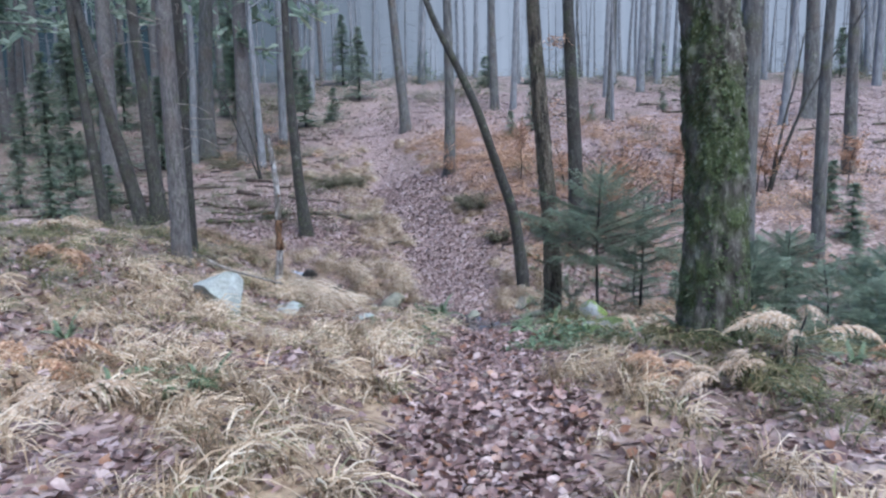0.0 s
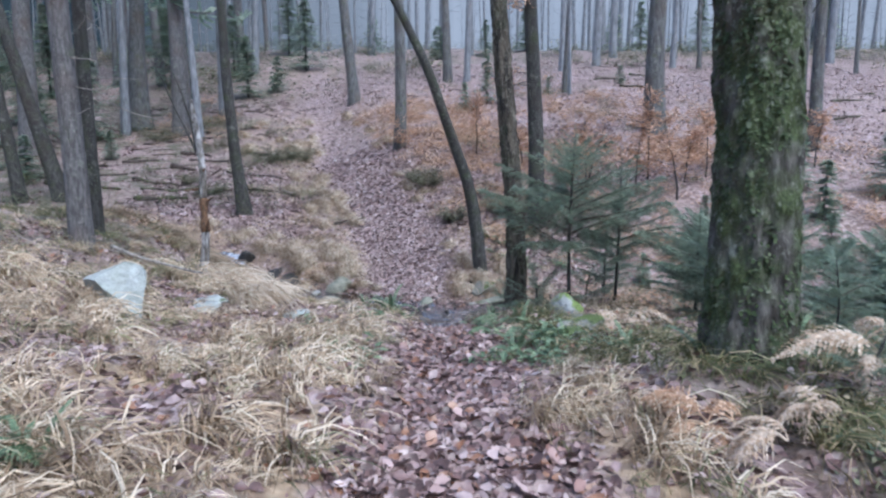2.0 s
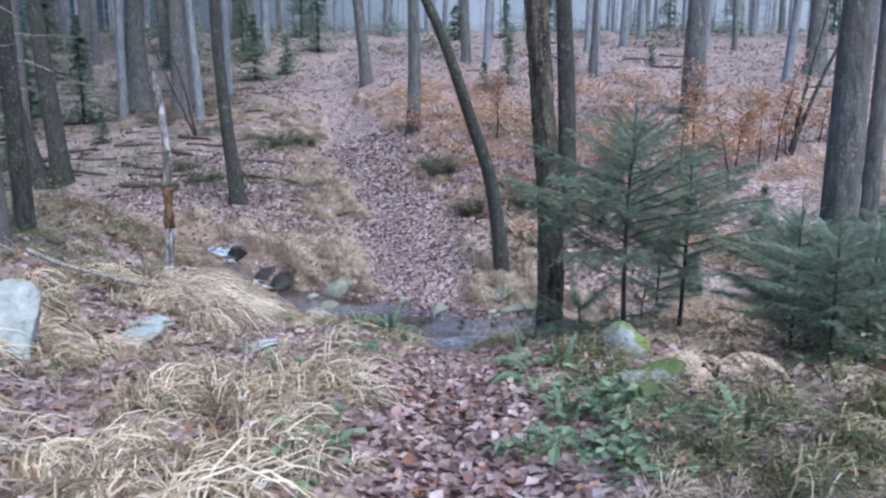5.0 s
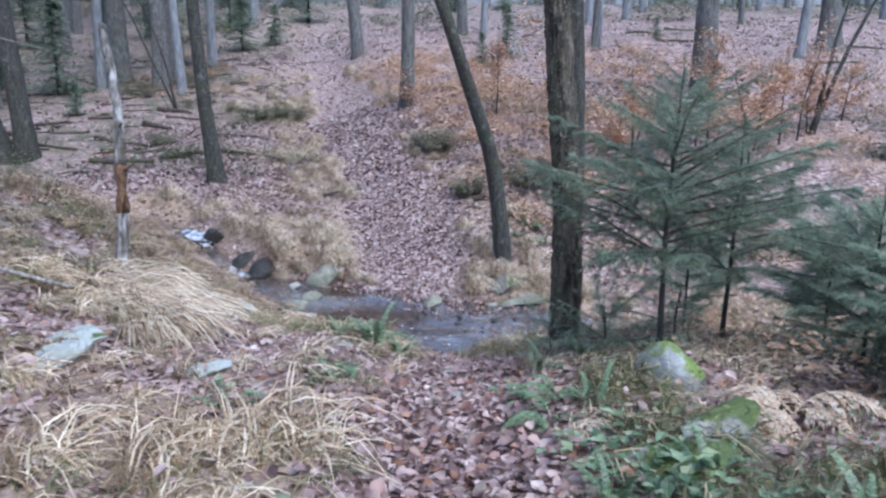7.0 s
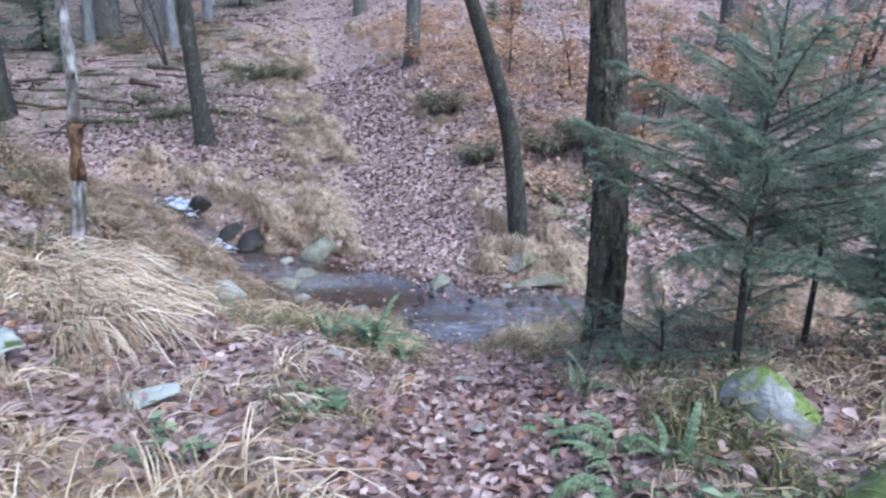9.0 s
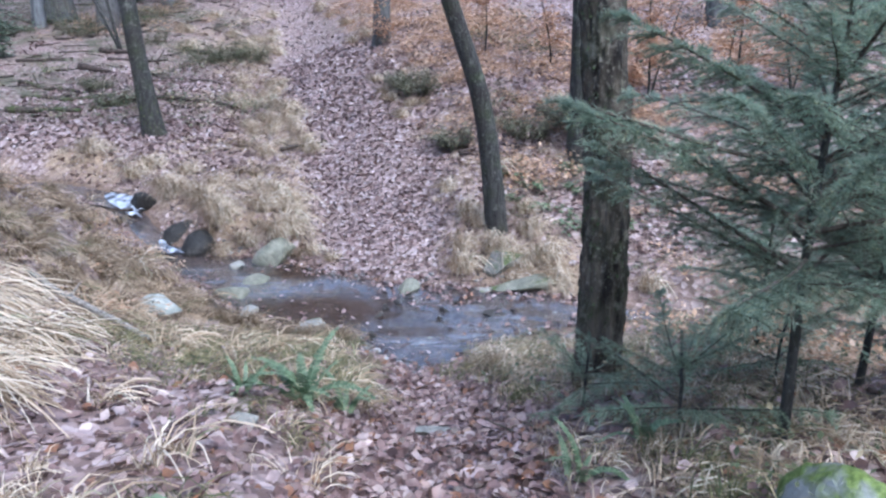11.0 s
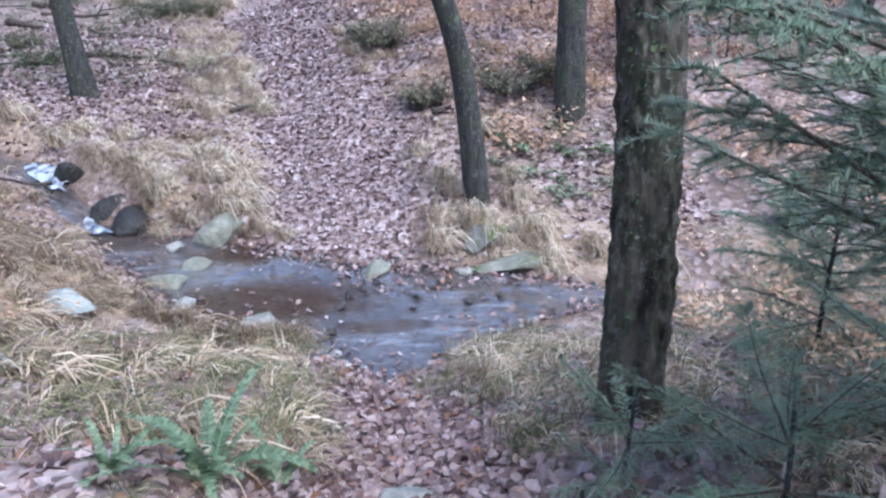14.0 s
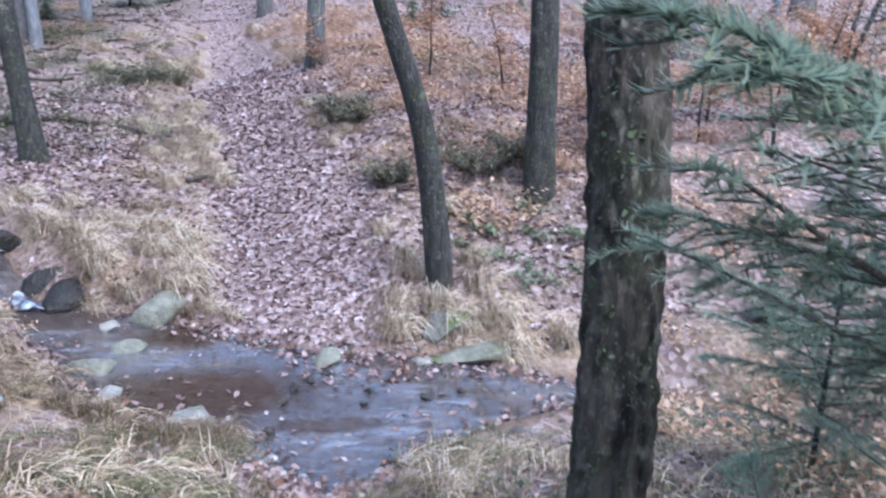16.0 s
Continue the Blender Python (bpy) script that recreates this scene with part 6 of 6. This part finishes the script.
scatter("slope_bushes", BUSHES, spots_by(slope_patches, 1500, (3.0, 15, -8, 12), 26, 0.5, 1.1), UNDER, "low green seedlings on the leafy slope", "undergrowth")
scatter("slope_bracken", CLUMPS, spots_by(lambda x, y: slope_patches(x + 9, y), 1500, (3.0, 15, -8, 12), 27, 0.5, 1.0), BRACKEN, "copper dead bracken on the leafy slope", "bracken")


def trailside_bracken(x, y):
    d = off_trail(x, y)
    return np.clip(0.55 + vnoise(x, y, 1.1, 93), 0, 1) * (x > lerp(y, TRAIL)) * np.clip((d - 0.1) / 0.5, 0, 1) * np.clip((6 - d) / 3, 0, 1)


scatter("trailside_bracken", CLUMPS, spots_by(trailside_bracken, 1500, (-5, 8, 5.5, 24), 62, 0.45, 0.95), BRACKEN, "russet dead bracken beside the climbing trail", "bracken")
scatter("rusty_stalks", THIN, spots_by(trailside_bracken, 1300, (-5, 8, 4.5, 22), 63, 0.9, 1.6), BRACKEN, "rusty bent stalks beside the climbing trail", "bracken")


def heather(x, y, wide, tall, seed, label):
    """A low springy bush: wiry stems with tiny leaves all round."""
    rng = random.Random(seed)
    root = thing("heather_bush", x, y, lz(x, y), label, "bush", "low bushes")
    green = Soup()
    for k in range(40):
        a, r = rng.uniform(0, 6.283), wide * 0.3 * math.sqrt(rng.random())
        bl = branch_line(rng, (r * math.cos(a), r * math.sin(a), -0.02), (0.7 * math.cos(a), 0.7 * math.sin(a), rng.uniform(0.5, 1.3)), tall * rng.uniform(0.7, 1.25) + 0.2 * wide * rng.random(), 6, 0.05, 0.2)
        part("stem", sheet(*tube(bl, np.linspace(0.006, 0.002, 6), 3, cap=False), "stem", TWIG), root)
        for q in range(40):
            leaf_into(green, bl[rng.randint(1, 5)] + np.array([rng.uniform(-0.06, 0.06) for _ in range(3)]), rng.uniform(0.04, 0.08), rng)
    part("leaves", green.mesh("leaves", HEATH, False), root, "tiny dull green leaves")
    return root


for k, (x, y, w, h) in enumerate([(-5.9, 16.6, 1.7, 0.5), (-5.2, 16.9, 1.2, 0.45), (-6.6, 16.2, 1.1, 0.4), (0.25, 8.4, 0.7, 0.5), (0.0, 8.9, 0.7, 0.35), (1.0, 5.6, 0.8, 0.35), (2.3, 5.2, 0.9, 0.45), (3.1, 5.4, 0.8, 0.5), (-7.4, 10.6, 0.8, 0.4), (-8.6, 12.4, 0.9, 0.35), (-9.5, 19.5, 1.6, 0.5), (-12.5, 21.0, 1.6, 0.6)]):
    heather(x, y, w, h, 90 + k, "low dull green bush in the dry grass" if x < 0 else "mossy green bush on the leafy slope")


scatter("mound_bracken", CLUMPS, spots_by(lambda x, y: np.clip(vnoise(x, y, 0.8, 75) + 0.1, 0, 1), 420, (-7, -2.8, -2.4, 3.2), 28, 0.3, 0.6), BRACKEN, "brown dead bracken lying over the grassy mound", "bracken")
scatter("mound_green", THIN, spots_by(lambda x, y: np.clip(vnoise(x, y, 0.7, 76) + 0.1, 0, 1), 500, (-7, -2.2, -2.4, 3.4), 29, 0.5, 0.8), GREEN_GRASS, "green grass blades on the mound", "grass")


# single leaves on the trail that can be told apart
def trail_pieces():
    rng = np.random.RandomState(3)
    shapes = [sheet(v * 0.1, f.tolist(), "fallen_leaf", LITTER_SINGLE) for v, f in LEAVES[:6]]
    made = 0
    while made < 280:
        x, y = rng.uniform(-0.7, 1.2), rng.uniform(-12.5, -4.5)
        if off_trail(x, y) > 0.1:
            continue
        part("fallen_leaf", shapes[made % 6], ground_sheet, at=pose(x, y, lz(x, y) + 0.012, 0, 0, rng.uniform(0, 360)) @ Matrix.Scale(rng.uniform(0.6, 1.05), 4))
        made += 1


LITTER_SINGLE, nt_single, b_single = nodes_of("single_leaf", 0.4)
info = nt_single.nodes.new("ShaderNodeObjectInfo")
nt_single.links.new(ramp(nt_single, info.outputs["Random"], [(0.0, (0.13, 0.06, 0.04)), (0.4, (0.32, 0.19, 0.16)), (0.8, (0.5, 0.38, 0.36)), (0.93, (0.54, 0.43, 0.41)), (1.0, (0.32, 0.17, 0.1))]), b_single.inputs["Base Color"])
trail_pieces()


# gravel and pebbles in and beside the water
def pebble(seed):
    bm = bmesh.new()
    bmesh.ops.create_icosphere(bm, subdivisions=1, radius=0.5)
    for v in bm.verts:
        v.co *= 1 + 0.25 * noise.noise(v.co * 2 + Vector((seed, 0, 0)))
        v.co.z *= 0.55
    v = np.array([p.co[:] for p in bm.verts])
    f = np.array([[q.index for q in p.verts] for p in bm.faces])
    bm.free()
    return v, f


def pebble_spots():
    rng = np.random.RandomState(31)
    x = rng.uniform(-4.5, 3.0, 900)
    far = rng.rand(900) < 0.55
    y = np.where(far, eased(x, FAR_EDGE) + rng.normal(-0.12, 0.22, 900), eased(x, NEAR_EDGE) + rng.normal(0.12, 0.25, 900))
    keep = (np.abs(x) < 1.4) | (rng.rand(900) < 0.45)
    x, y = x[keep], y[keep]
    s = rng.uniform(0.03, 0.13, len(x)) * rng.uniform(0.5, 1.0, len(x))
    s = np.append(s, rng.uniform(0.04, 0.12, 260))
    x, y = np.append(x, rng.uniform(-0.5, 1.7, 260)), np.append(y, rng.uniform(-1.2, 1.3, 260))
    return np.stack([x, y, np.maximum(land(x, y), -0.05) + 0.1 * s, s, rng.uniform(0, 6.28, len(x))], -1)


PEBBLE = pieces("wet_pebbles", [(0.0, (0.04, 0.036, 0.033)), (0.5, (0.15, 0.14, 0.13)), (0.85, (0.3, 0.29, 0.28)), (1.0, (0.5, 0.49, 0.47))], 0.3)
scatter("stream_gravel", [pebble(k) for k in range(5)], pebble_spots(), PEBBLE, "wet pebbles and gravel along the stream", "gravel")


def drifted_leaves():
    rng = np.random.RandomState(41)
    x = rng.uniform(-3.2, 2.6, 2200)
    lo, hi = eased(x, NEAR_EDGE), eased(x, FAR_EDGE)
    t = rng.beta(0.5, 0.5, 2200)
    y = lo + (hi - lo) * t
    keep = (rng.rand(2200) < 0.5 * np.abs(2 * t - 1) ** 2 + 0.02 + 0.6 * (x > -0.5) * (t > 0.66))
    x, y = x[keep], y[keep]
    return np.stack([x, y, eased(x, WATER) + 0.0 * x, rng.uniform(0.05, 0.1, len(x)), rng.uniform(0, 6.28, len(x))], -1)


scatter("drifted_leaves", LEAVES, drifted_leaves(), LITTER, "wet leaves drifted in the shallow water", "leaves")
